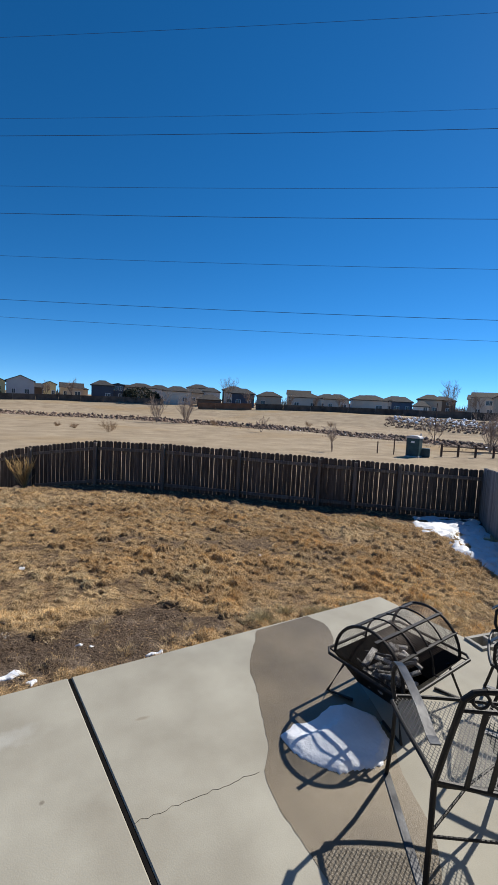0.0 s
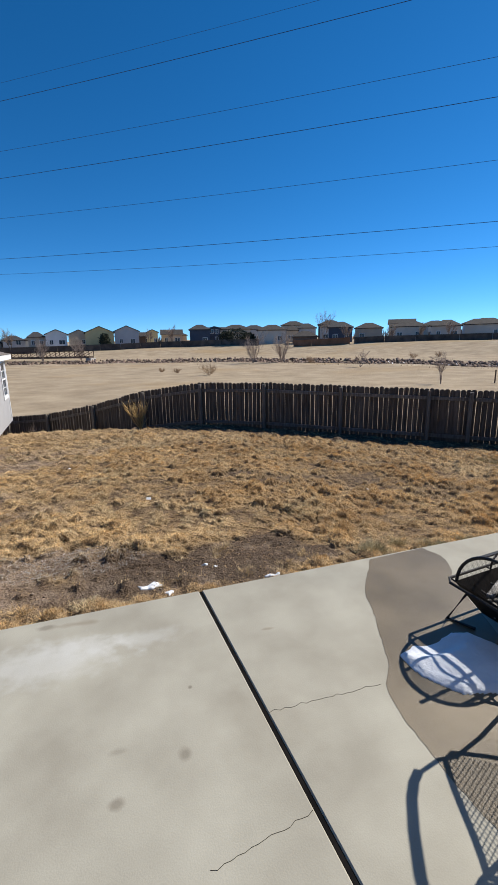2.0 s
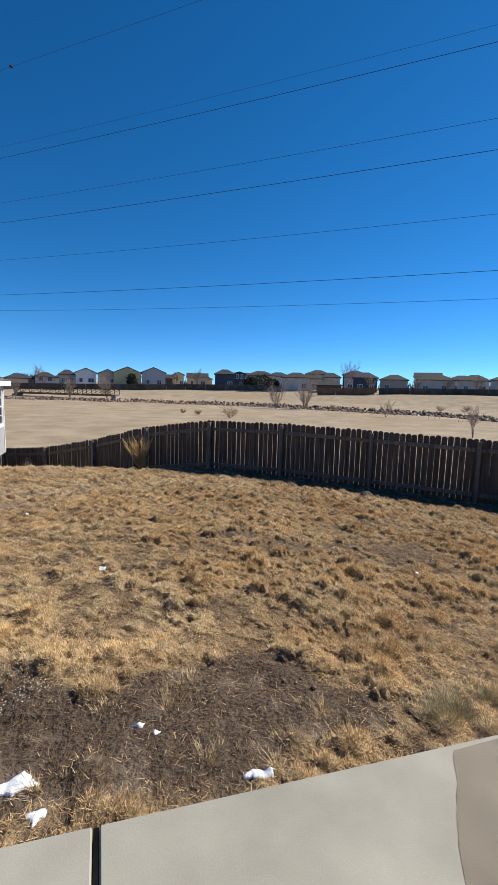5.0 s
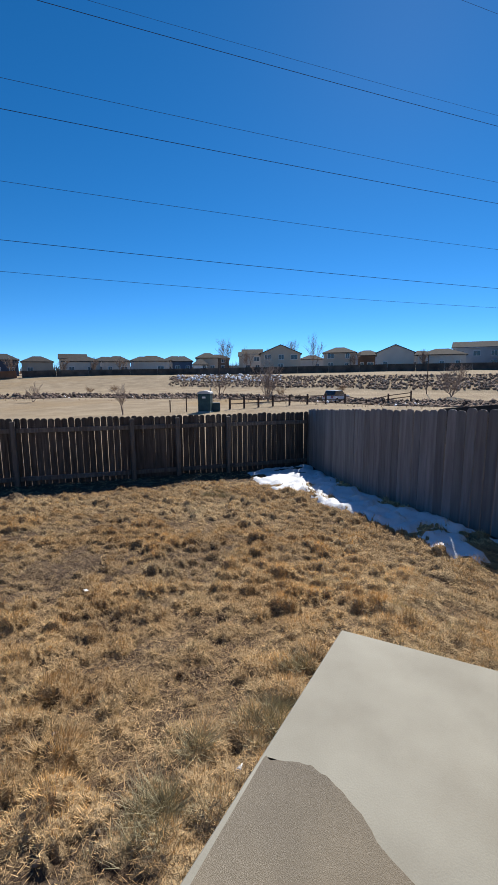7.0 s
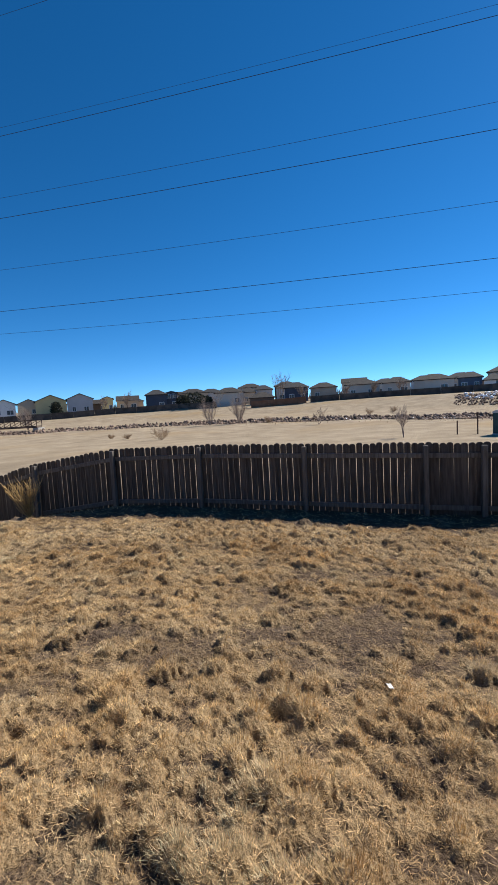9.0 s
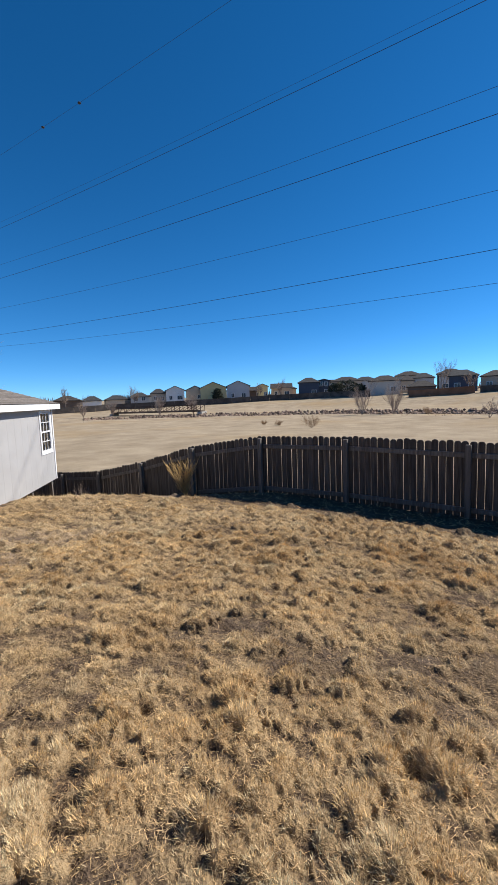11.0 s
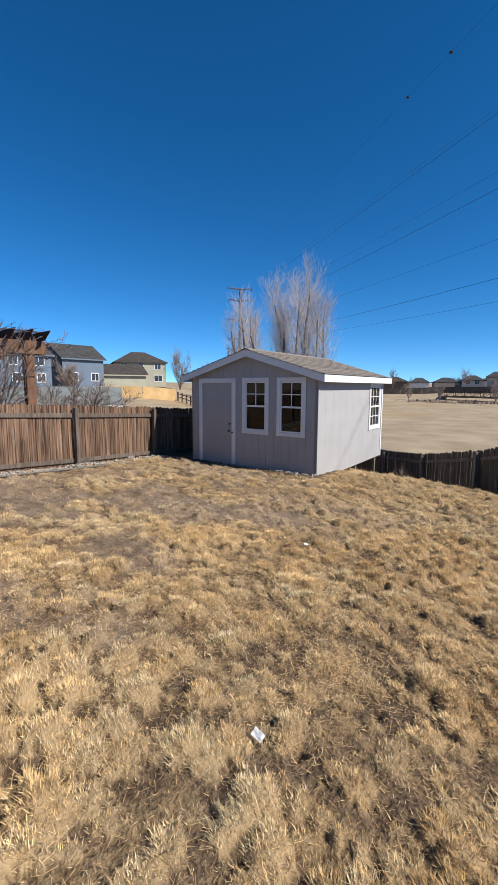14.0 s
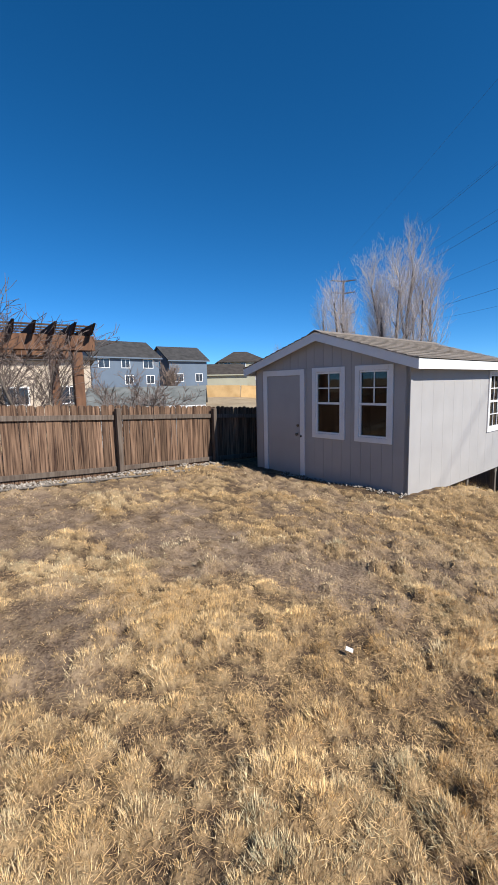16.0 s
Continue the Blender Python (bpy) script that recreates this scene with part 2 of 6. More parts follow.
def tuft_grid():
    rg = np.random.RandomState(61)
    gi, gj = np.meshgrid(np.arange(220), np.arange(153), indexing="ij")
    cx = TX0 + (gi + rg.uniform(0.05, 0.95, gi.shape)) * TG
    cy = TY0 + (gj + rg.uniform(0.05, 0.95, gi.shape)) * TG
    lush = 0.5 * vnoise(cx * 0.9, cy * 0.9, 8) + 0.3 * vnoise(cx * 2.6, cy * 2.6, 4) + 0.2 * vnoise(cx * 6, cy * 6, 5)
    soil = bare_soil(cx, cy)
    cover = soil * (0.48 + 0.46 * ease(0.28, 0.5, lush))
    live = (rg.rand(*gi.shape) < cover) & in_yard(cx, cy)
    rad = TG * (0.32 + 0.75 * rg.rand(*gi.shape) ** 1.8)
    high = rad * rg.uniform(0.26, 0.92, gi.shape) * (0.6 + 0.45 * ease(0.3, 0.6, lush))
    pit = (rg.rand(*gi.shape) < 0.035) & in_yard(cx, cy) & (soil > 0.5)
    return cx, cy, rad, np.where(live, high, 0.0), np.where(pit, rg.uniform(0.03, 0.06, gi.shape), 0.0)


TUFT = tuft_grid()


def tufts(x, y):
    """Height over the soil, the way out from the tuft's middle, the share of its radius, its own height."""
    x, y = np.asarray(x, float), np.asarray(y, float)
    cx, cy, rad, high, pit = TUFT
    i0 = np.floor((x - TX0) / TG).astype(np.int64)
    j0 = np.floor((y - TY0) / TG).astype(np.int64)
    best, hole = np.zeros(x.shape), np.zeros(x.shape)
    ox, oy, qq, own = np.zeros(x.shape), np.zeros(x.shape), np.ones(x.shape), np.zeros(x.shape)
    for di in (-1, 0, 1):
        for dj in (-1, 0, 1):
            i, j = np.clip(i0 + di, 0, cx.shape[0] - 1), np.clip(j0 + dj, 0, cx.shape[1] - 1)
            dx, dy = x - cx[i, j], y - cy[i, j]
            d = np.hypot(dx, dy)
            q = d / rad[i, j] * (1 + 0.9 * (vnoise(x * 38, y * 38, 37) - 0.5))
            h = high[i, j] * np.clip(1 - q ** 2.4, 0, 1) ** 0.7
            win = h > best
            best = np.where(win, h, best)
            ox, oy, qq, own = np.where(win, dx, ox), np.where(win, dy, oy), np.where(win, q, qq), np.where(win, high[i, j], own)
            hole = hole + pit[i, j] * np.exp(-(dx * dx + 0.6 * dy * dy) / 0.0007)
    return best - hole, ox, oy, qq, own


def ground_h(x, y, rough=True):
    """Height of the ground: the sloping lawn, the drop at its back, the prairie, the creek and the rise beyond."""
    x, y = np.asarray(x, float), np.asarray(y, float)
    r = np.hypot(x, y)
    az = np.degrees(np.arctan2(-x, y))
    zy = -0.06 - 0.055 * np.maximum(0, np.minimum(y, 18) + 0.9) - 0.055 * np.clip(x, 0, 12) - 1.3 * ease(9, 14.5, y)
    back = ease(8.3, 15, x * 0.527 + y * 0.85)
    zf = np.interp(r / creek_r(az), *zip(*PROFILE))
    w = np.where(az > 0, ease(35, 60, az), ease(-100, -130, az))
    zf = zf * (1 - w) + np.interp(r, *zip(*WEST)) * w
    back = np.maximum(back, ease(13, 24, r) * w)
    back = np.maximum(back, np.where(az < -70, ease(16, 30, r), 0))
    back = np.where(r < 6, 0, back)
    z = zy * (1 - back) + zf * back
    if rough:
        near = np.where((r < 30) & ~((y < -0.2) & (x > -9) & (x < 3)), 1.0, 0.0)
        z = z + near * (0.05 * (vnoise(x * 1.3, y * 1.3, 1) - 0.5) + 0.03 * (vnoise(x * 5, y * 5, 2) - 0.5))
        yard = np.where((r < 14) & in_yard(x, y), 1.0, 0.0)
        z = z + yard * (0.016 * (vnoise(x * 14, y * 14, 17) - 0.5) + 0.011 * (vnoise(x * 29, y * 29, 18) - 0.5)) + tufts(x, y)[0]
        z = z + np.where(r >= 30, np.minimum(0.4, r * 0.003) * (vnoise(x * 0.12, y * 0.12, 3) - 0.5), 0)
    return z


def ground_z(x, y):
    return float(ground_h(x, y, False))


def fast_mesh(name, verts, faces, material):
    """A mesh from arrays; faces all of one size."""
    verts, faces = np.asarray(verts, np.float32), np.asarray(faces, np.int32)
    me = bpy.data.meshes.new(name)
    me.vertices.add(len(verts))
    me.vertices.foreach_set("co", verts.ravel())
    k = faces.shape[1]
    me.loops.add(faces.size)
    me.loops.foreach_set("vertex_index", faces.ravel())
    me.polygons.add(len(faces))
    me.polygons.foreach_set("loop_start", np.arange(0, faces.size, k, dtype=np.int32))
    me.polygons.foreach_set("loop_total", np.full(len(faces), k, np.int32))
    me.update(calc_edges=True)
    me.validate()
    if material:
        me.materials.append(material)
    return me


def ground_mesh(material):
    """One sheet: fine rings over the lawn, three times coarser beyond it."""
    ang = np.radians(np.concatenate([np.arange(-12, 192, 0.25), np.arange(192, 348, 2.0)]))
    na = len(ang)
    radii = [0.0002]
    while radii[-1] < 12.5:
        radii.append(radii[-1] + max(0.022, 0.006 * radii[-1]))
    outer = [radii[-1] * 1.0125]
    while outer[-1] < 4500:
        r = outer[-1]
        outer.append(r + (0.0125 * r if r < 160 else 0.12 * r))
    a2 = ang[::3]
    nb = len(a2)
    R, A = np.meshgrid(radii, ang, indexing="ij")
    R2, A2 = np.meshgrid(outer, a2, indexing="ij")
    R, A = np.concatenate([R.ravel(), R2.ravel()]), np.concatenate([A.ravel(), A2.ravel()])
    X, Y = R * np.cos(A), R * np.sin(A)
    V = np.stack([X, Y, ground_h(X, Y)], 1)

    def bands(start, count, n):
        i, k = np.meshgrid(np.arange(count - 1), np.arange(n), indexing="ij")
        a, b = start + i * n + k, start + i * n + (k + 1) % n
        return [np.stack([a, a + n, b + n], -1).reshape(-1, 3), np.stack([a, b + n, b], -1).reshape(-1, 3)]
    base = len(radii) * na
    seam = []
    for k in range(nb):
        i0 = base - na
        p = [i0 + 3 * k + m if 3 * k + m < na else i0 for m in range(min(3, na - 3 * k) + 1)]
        o0, o1 = base + k, base + (k + 1) % nb
        seam += [(p[m], o0, p[m + 1]) for m in range(len(p) - 1)] + [(p[-1], o0, o1)]
    F = np.concatenate(bands(0, len(radii), na) + bands(base, len(outer), nb) + [np.array(seam)])
    me = fast_mesh("ground", V, F, material)
    near = R < 14
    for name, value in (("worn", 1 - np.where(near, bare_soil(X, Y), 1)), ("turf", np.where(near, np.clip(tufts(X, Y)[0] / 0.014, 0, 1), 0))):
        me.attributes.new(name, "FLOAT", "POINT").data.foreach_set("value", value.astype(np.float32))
    me.polygons.foreach_set("use_smooth", np.ones(len(F), bool))
    return new("ground", me)


def ground_material():
    m = bpy.data.materials.new("dry_soil_and_thatch")
    m.use_nodes = True
    t = m.node_tree
    b = t.nodes["Principled BSDF"]
    b.inputs["Roughness"].default_value, b.inputs["Specular IOR Level"].default_value = 0.95, 0.1
    co = t.nodes.new("ShaderNodeTexCoord").outputs["Object"]

    def tex(scale, detail, rough=0.6):
        n = t.nodes.new("ShaderNodeTexNoise")
        n.inputs["Scale"].default_value, n.inputs["Detail"].default_value, n.inputs["Roughness"].default_value = scale, detail, rough
        t.links.new(co, n.inputs["Vector"])
        return n.outputs["Fac"]

    def span(v, a, c):
        n = t.nodes.new("ShaderNodeMapRange")
        n.inputs[1].default_value, n.inputs[2].default_value = a, c
        t.links.new(v, n.inputs[0])
        return n.outputs[0]

    def mix(f, a, c):
        n = t.nodes.new("ShaderNodeMix")
        n.data_type = "RGBA"
        for k, v in (("Factor", f), ("A", a), ("B", c)):
            if isinstance(v, tuple):
                n.inputs[k].default_value = (*v, 1)
            else:
                t.links.new(v, n.inputs[k])
        return n.outputs["Result"]

    ln = t.nodes.new("ShaderNodeVectorMath")
    ln.operation = "LENGTH"
    t.links.new(co, ln.inputs[0])
    far = span(ln.outputs["Value"], 13, 22)
    fine, mid, wide = tex(45, 4), tex(3.2, 6, 0.7), tex(0.55, 4)
    soil = mix(span(fine, 0.35, 0.65), (0.085, 0.055, 0.036), (0.235, 0.162, 0.105))
    damp = mix(span(fine, 0.35, 0.65), (0.055, 0.037, 0.025), (0.14, 0.10, 0.07))
    damp = mix(span(tex(5, 5), 0.52, 0.7), damp, (0.20, 0.15, 0.11))
    sep = t.nodes.new("ShaderNodeSeparateXYZ")
    t.links.new(co, sep.inputs[0])
    dry = mix(span(tex(7, 6), 0.4, 0.65), soil, (0.40, 0.30, 0.215))
    soil = mix(span(sep.outputs["X"], -3.3, -2.2), dry, damp)
    straw = mix(span(fine, 0.3, 0.7), (0.19, 0.125, 0.066), (0.42, 0.29, 0.155))
    earth = mix(span(tex(1.1, 4), 0.42, 0.6), soil, mix(span(fine, 0.35, 0.65), (0.16, 0.11, 0.08), (0.38, 0.285, 0.21)))
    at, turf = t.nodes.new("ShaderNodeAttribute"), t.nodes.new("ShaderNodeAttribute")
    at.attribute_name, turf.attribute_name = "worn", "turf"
    # soil between tufts, darkened past its own colour for shade in the crevices
    shaded_gap = mix(span(fine, 0.35, 0.65), (0.06, 0.039, 0.026), (0.16, 0.11, 0.072))
    litter = mix(span(mid, 0.46, 0.68), shaded_gap, straw)
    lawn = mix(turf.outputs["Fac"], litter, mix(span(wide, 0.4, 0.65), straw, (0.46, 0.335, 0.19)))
    lawn = mix(at.outputs["Fac"], lawn, mix(span(sep.outputs["X"], -3.3, -2.2), earth, soil))
    prairie = mix(span(tex(0.35, 7, 0.65), 0.3, 0.7), (0.275, 0.21, 0.137), (0.455, 0.36, 0.245))
    prairie = mix(span(tex(0.045, 5), 0.52, 0.7), prairie, (0.36, 0.25, 0.13))
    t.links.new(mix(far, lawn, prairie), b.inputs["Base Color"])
    bp = t.nodes.new("ShaderNodeBump")
    bp.inputs["Strength"].default_value, bp.inputs["Distance"].default_value = 1.0, 0.03
    t.links.new(fine, bp.inputs["Height"])
    t.links.new(bp.outputs[0], b.inputs["Normal"])
    return m


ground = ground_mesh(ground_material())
tagged(ground, "dry tan winter lawn and prairie with bare dark soil", "ground", kind="structure")


# ---- patio ----
patio = thing("patio", "pale concrete patio slab with a damp stain and dark joints", "patio", kind="structure",
              at=Matrix(((EDGE.x, -BACK.x, 0, PC.x), (EDGE.y, -BACK.y, 0, PC.y), (0, 0, 1, 0), (0, 0, 0, 1))))
# local: x along the lawn edge (0 at the corner, negative towards the far slabs), y negative towards the house
def skewed(bm, k=-0.068):
    for v in bm.verts:
        v.co.x += v.co.y * k
    return bm


for x0, x1 in ((-3.06, 0), (-6.12, -3.085), (-9.2, -6.145)):
    part("slab", skewed(box(x0, -2.74, -0.12, x1, 0, 0, 0.006)), M_concrete, patio)
for x0 in (-3.0825, -6.1425):
    part("joint", skewed(box(x0 + 0.001, -2.74, -0.1, x0 + 0.0215, -0.004, -0.008)), M_joint, patio, "black tarred expansion joint")


# ---- fences ----
def picket_mesh(name, w, h, th, material, seed, ear=0.03):
    rnd = random.Random(seed)
    t = 0.035 + rnd.random() * 0.01
    out = [(-w / 2, 0), (w / 2, 0), (w / 2, h - t), (w / 2 - ear * 0.4, h - t * 0.35), (w / 2 - ear * 1.3, h), (-w / 2 + ear * 1.3, h), (-w / 2 + ear * 0.4, h - t * 0.35), (-w / 2, h - t)]
    bm = prism(out, "y", 0, th)
    me = bpy.data.meshes.new(name)
    bm.to_mesh(me)
    bm.free()
    me.materials.append(material)
    return me


def fence(label, corners, h, material, post_mat, pitch, width, rails_inside=True, inside=1, skip_post=(), gap_jit=0.3, post_h=None, seed=1, rails=(0.14, 1.12)):
    """Pickets along corners (x, y) in turn; inside: the side, left (1) or right (-1) of the way, on which posts and rails stand."""
    f = thing("wooden_fence", label, "fence")
    rnd = random.Random(seed)
    meshes = [picket_mesh("picket", width * s, h + d, 0.018, material, k) for k, (s, d) in enumerate(((1, 0), (0.975, 0.012), (1.02, -0.012), (1.01, 0.005), (0.985, -0.006)))]
    pm = None
    for i, (a, b) in enumerate(zip(corners, corners[1:])):
        a, b = Vector(a), Vector(b)
        L = (b - a).length
        d = (b - a) / L
        nrm = Vector((-d.y, d.x)) * inside
        yaw = math.degrees(math.atan2(d.y, d.x)) + (180 if inside > 0 else 0)
        n = max(1, round(L / pitch))
        za, zb = ground_z(*a), ground_z(*b)
        for k in range(n):
            s = (k + 0.5) / n
            p = a + (b - a) * s
            ob = part("picket", rnd.choice(meshes), None, f)
            z = za + (zb - za) * s
            ob.matrix_basis = pose(p.x, p.y, z - 0.02 + rnd.uniform(-0.008, 0.008), rnd.uniform(-0.4, 0.4), rnd.uniform(-gap_jit, gap_jit), yaw)
        if rails_inside:
            for rz in rails:
                bm = box(-L / 2 + 0.05, 0.0, -0.045, L / 2 - 0.05, 0.038, 0.045, 0.004)
                ob = part("rail", bm, post_mat, f)
                slope = math.degrees(math.atan2(zb - za, L))
                mid = (a + b) / 2 + nrm * 0.002
                ob.matrix_basis = pose(mid.x, mid.y, (za + zb) / 2 + rz) @ Matrix.Rotation(math.radians(yaw), 4, "Z") @ Matrix.Rotation(math.radians(-slope if inside < 0 else slope), 4, "Y") @ pose(0, -0.039 - 0.001, 0)
    for i, c in enumerate(corners):
        if i in skip_post:
            continue
        j = min(i, len(corners) - 2)
        d = (Vector(corners[j + 1]) - Vector(corners[j])).normalized()
        nrm = Vector((-d.y, d.x)) * inside
        if pm is None:
            bm = box(-0.045, -0.045, -0.3, 0.045, 0.045, post_h or h - 0.07, 0.005)
            pm = bpy.data.meshes.new("post")
            bm.to_mesh(pm)
            bm.free()
            pm.materials.append(post_mat)
        p = Vector(c) + nrm * (0.092 if rails_inside else -0.08)
        ob = part("post", pm, None, f)
        ob.matrix_basis = pose(p.x, p.y, ground_z(*c), 0, 0, math.degrees(math.atan2(d.y, d.x)))
    return f


BACK_LINE = [(8.88, 3.78), (6.95, 4.85), (5.95, 5.47), (5.12, 5.98), (3.25, 7.24), (1.36, 8.5), (-0.42, 9.58), (-2.2, 10.64), (-4.0, 12.06), (-5.84, 13.3), (-7.7, 14.6), (-10.1, 16.2), (-12.4, 17.6)]
LEFT_LINE = [(-9.2, -3.0), (-9.4, -0.2), (-9.62, 2.3), (-9.93, 4.5), (-10.45, 6.8), (-10.95, 9.1), (-11.45, 11.4), (-11.95, 13.7), (-12.4, 17.6)]
RIGHT_LINE = [(8.88, 3.78), (7.45, 2.5), (6.12, 1.2), (5.35, 0.1), (4.62, -1.03), (3.9, -2.2), (3.2, -3.4)]
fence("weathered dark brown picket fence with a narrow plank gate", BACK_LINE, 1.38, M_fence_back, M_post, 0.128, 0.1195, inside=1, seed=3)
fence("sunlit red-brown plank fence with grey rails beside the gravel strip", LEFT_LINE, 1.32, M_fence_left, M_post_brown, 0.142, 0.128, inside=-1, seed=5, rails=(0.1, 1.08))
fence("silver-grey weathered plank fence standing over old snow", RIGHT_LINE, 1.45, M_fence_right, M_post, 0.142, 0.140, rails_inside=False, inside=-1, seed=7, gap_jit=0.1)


# ---- house the camera steps out of ----
M_wall = mat("beige_house_siding", (0.42, 0.39, 0.35), (0.47, 0.44, 0.40), 1.5, 0.7, 0.05)
M_jamb = mat("grey_door_frame", (0.16, 0.16, 0.165), (0.20, 0.20, 0.205), 4, 0.5, 0.05)
house = thing("house_wall", "beige house wall with an open patio door", "house wall", patio.matrix_world.copy(), kind="structure")
YW, JX = -2.76, -2.878
# panels stay out of view; raised to 5.6 m to block sky from the shed
part("unseen_wall_panel", box(-9.2, YW - 0.16, -0.1, JX - 1.95, YW, 5.6), M_wall, house)
part("unseen_wall_panel", box(JX + 0.112, YW - 0.16, -0.1, 4.2, YW, 5.6), M_wall, house)
part("unseen_wall_panel", box(JX - 1.948, YW - 0.16, 2.9, JX + 0.11, YW, 5.6), M_wall, house)
part("door_jamb", box(JX, YW - 0.10, 0.06, JX + 0.109, YW + 0.02, 2.898, 0.004), M_jamb, house, "grey painted door jamb")
part("door_jamb", box(JX - 1.946, YW - 0.10, 0.06, JX - 1.85, YW + 0.02, 2.898, 0.004), M_jamb, house)
part("threshold", box(JX - 1.848, YW - 1.4, -0.1, JX - 0.002, YW + 0.06, 0.12, 0.01), M_jamb, house)


# ---- garden shed ----
SH = Matrix.Translation((-9.52, 7.42, -0.66)) @ Matrix.Rotation(math.atan2(0.171, 0.985), 4, "Z")
shed = thing("garden_shed", "grey garden shed with white trim and brown shingle roof", "shed", SH)
W, D, HW, RISE = 3.51, 4.4, 2.26, 0.51
# near-black colour standing in for the shade inside the shed
M_room_shade = mat("interior_shade", (0.02, 0.02, 0.022), (0.03, 0.03, 0.03), 3, 0.8, 0)


def glass_material():
    m = bpy.data.materials.new("window_glass")
    m.use_nodes = True
    b = m.node_tree.nodes["Principled BSDF"]
    # dark tint helps the room behind look unlit
    b.inputs["Base Color"].default_value = (0.12, 0.135, 0.15, 1)
    b.inputs["Roughness"].default_value = 0.02
    b.inputs["Transmission Weight"].default_value = 1.0
    b.inputs["IOR"].default_value = 1.45
    return m


M_glass = glass_material()


def siding(length, height, openings, top=None, board=0.203, groove=0.003):
    """A grooved sheet wall in x and z, front at y = 0: boards with narrow grooves, cut round the openings."""
    back_, boards = bmesh.new(), []
    cuts = sorted({0.0, length, *(round(k * board, 4) for k in range(1, int(length / board) + 1)), *(v for o in openings for v in o[:2])})
    for x0, x1 in zip(cuts, cuts[1:]):
        if x1 - x0 < 0.004:
            continue
        g0 = groove if abs(x0 / board - round(x0 / board)) < 0.01 and x0 > 0 else 0
        g1 = groove if abs(x1 / board - round(x1 / board)) < 0.01 and x1 < length else 0
        spans = [(0.0, None)]
        for a, b, c, d in openings:
            if x0 >= a - 1e-4 and x1 <= b + 1e-4:
                spans = [(0.0, c), (d, None)]
        for z0, z1 in spans:
            if z1 is not None and z1 - z0 < 0.01:
                continue
            t0 = z1 if z1 is not None else (top(x0 + g0) if top else height)
            t1 = z1 if z1 is not None else (top(x1 - g1) if top else height)
            boards.append(prism([(x0 + g0, z0), (x1 - g1, z0), (x1 - g1, t1), (x0 + g0, t0)], "y", 0, 0.0045))
            back_ = prism([(x0, z0), (x1, z0), (x1, t1 - 0.004), (x0, t0 - 0.004)], "y", 0.005, 0.05, back_)
    bmesh.ops.remove_doubles(back_, verts=back_.verts[:], dist=0.0005)
    return back_, boards


def wall_part(name, made, m=None):
    ob = part(name, made[0], M_siding, shed)
    if m:
        ob.matrix_basis = m
    for b in made[1]:
        part("siding_board", b, M_siding, ob)
    return ob


def gable(x):
    return HW + RISE * (1 - abs(x - W / 2) / (W / 2))


WIN = [(1.575, 2.31, 0.92, 2.22), (2.52, 3.24, 0.92, 2.22)]
holes = [(a + 0.07, b - 0.07, c + 0.07, d - 0.07) for a, b, c, d in WIN]
SWIN = (3.27, 4.22, 0.84, 2.12)
wall_part("front_wall", siding(W, HW, [*holes, (0.36, 1.27, 0.0, 2.1)], gable))
wall_part("side_wall", siding(D, HW - 0.002, [(SWIN[0] + 0.07, SWIN[1] - 0.07, SWIN[2] + 0.07, SWIN[3] - 0.07)], None, 0.406, 0.0012), Matrix.Translation((W, 0, 0)) @ Matrix.Rotation(math.pi / 2, 4, "Z"))
wall_part("rear_wall", siding(W, HW, [], gable), Matrix.Translation((W, D + 0.001, 0)) @ Matrix.Rotation(math.pi, 4, "Z"))
wall_part("side_wall", siding(D, HW, []), Matrix.Translation((0, D, 0)) @ Matrix.Rotation(-math.pi / 2, 4, "Z"))
# panels and floor added near-black so the room seen through the panes looks unlit
part("lining", box(0.06, D - 0.09, 0.05, W - 0.06, D - 0.06, HW), M_room_shade, shed)
part("lining", box(0.06, 0.3, 0.05, 0.09, D - 0.1, HW), M_room_shade, shed)
part("lining", box(W - 0.09, 0.3, 0.05, W - 0.06, 3.1, HW), M_room_shade, shed)
part("lining", box(0.1, 0.06, HW - 0.03, W - 0.1, D - 0.1, HW), M_room_shade, shed)
part("floor", box(0.05, 0.05, 0.0, W - 0.05, D - 0.05, 0.04), M_room_shade, shed)
part("corner_trim", box(W + 0.002, -0.004, 0, W + 0.02, 0.07, HW - 0.05, 0.003), M_siding, shed)
part("corner_trim", box(W + 0.002, D - 0.07, 0, W + 0.02, D + 0.004, HW - 0.05, 0.003), M_trim, shed)
OV, EZ, RZ = 0.19, 2.25, 2.83
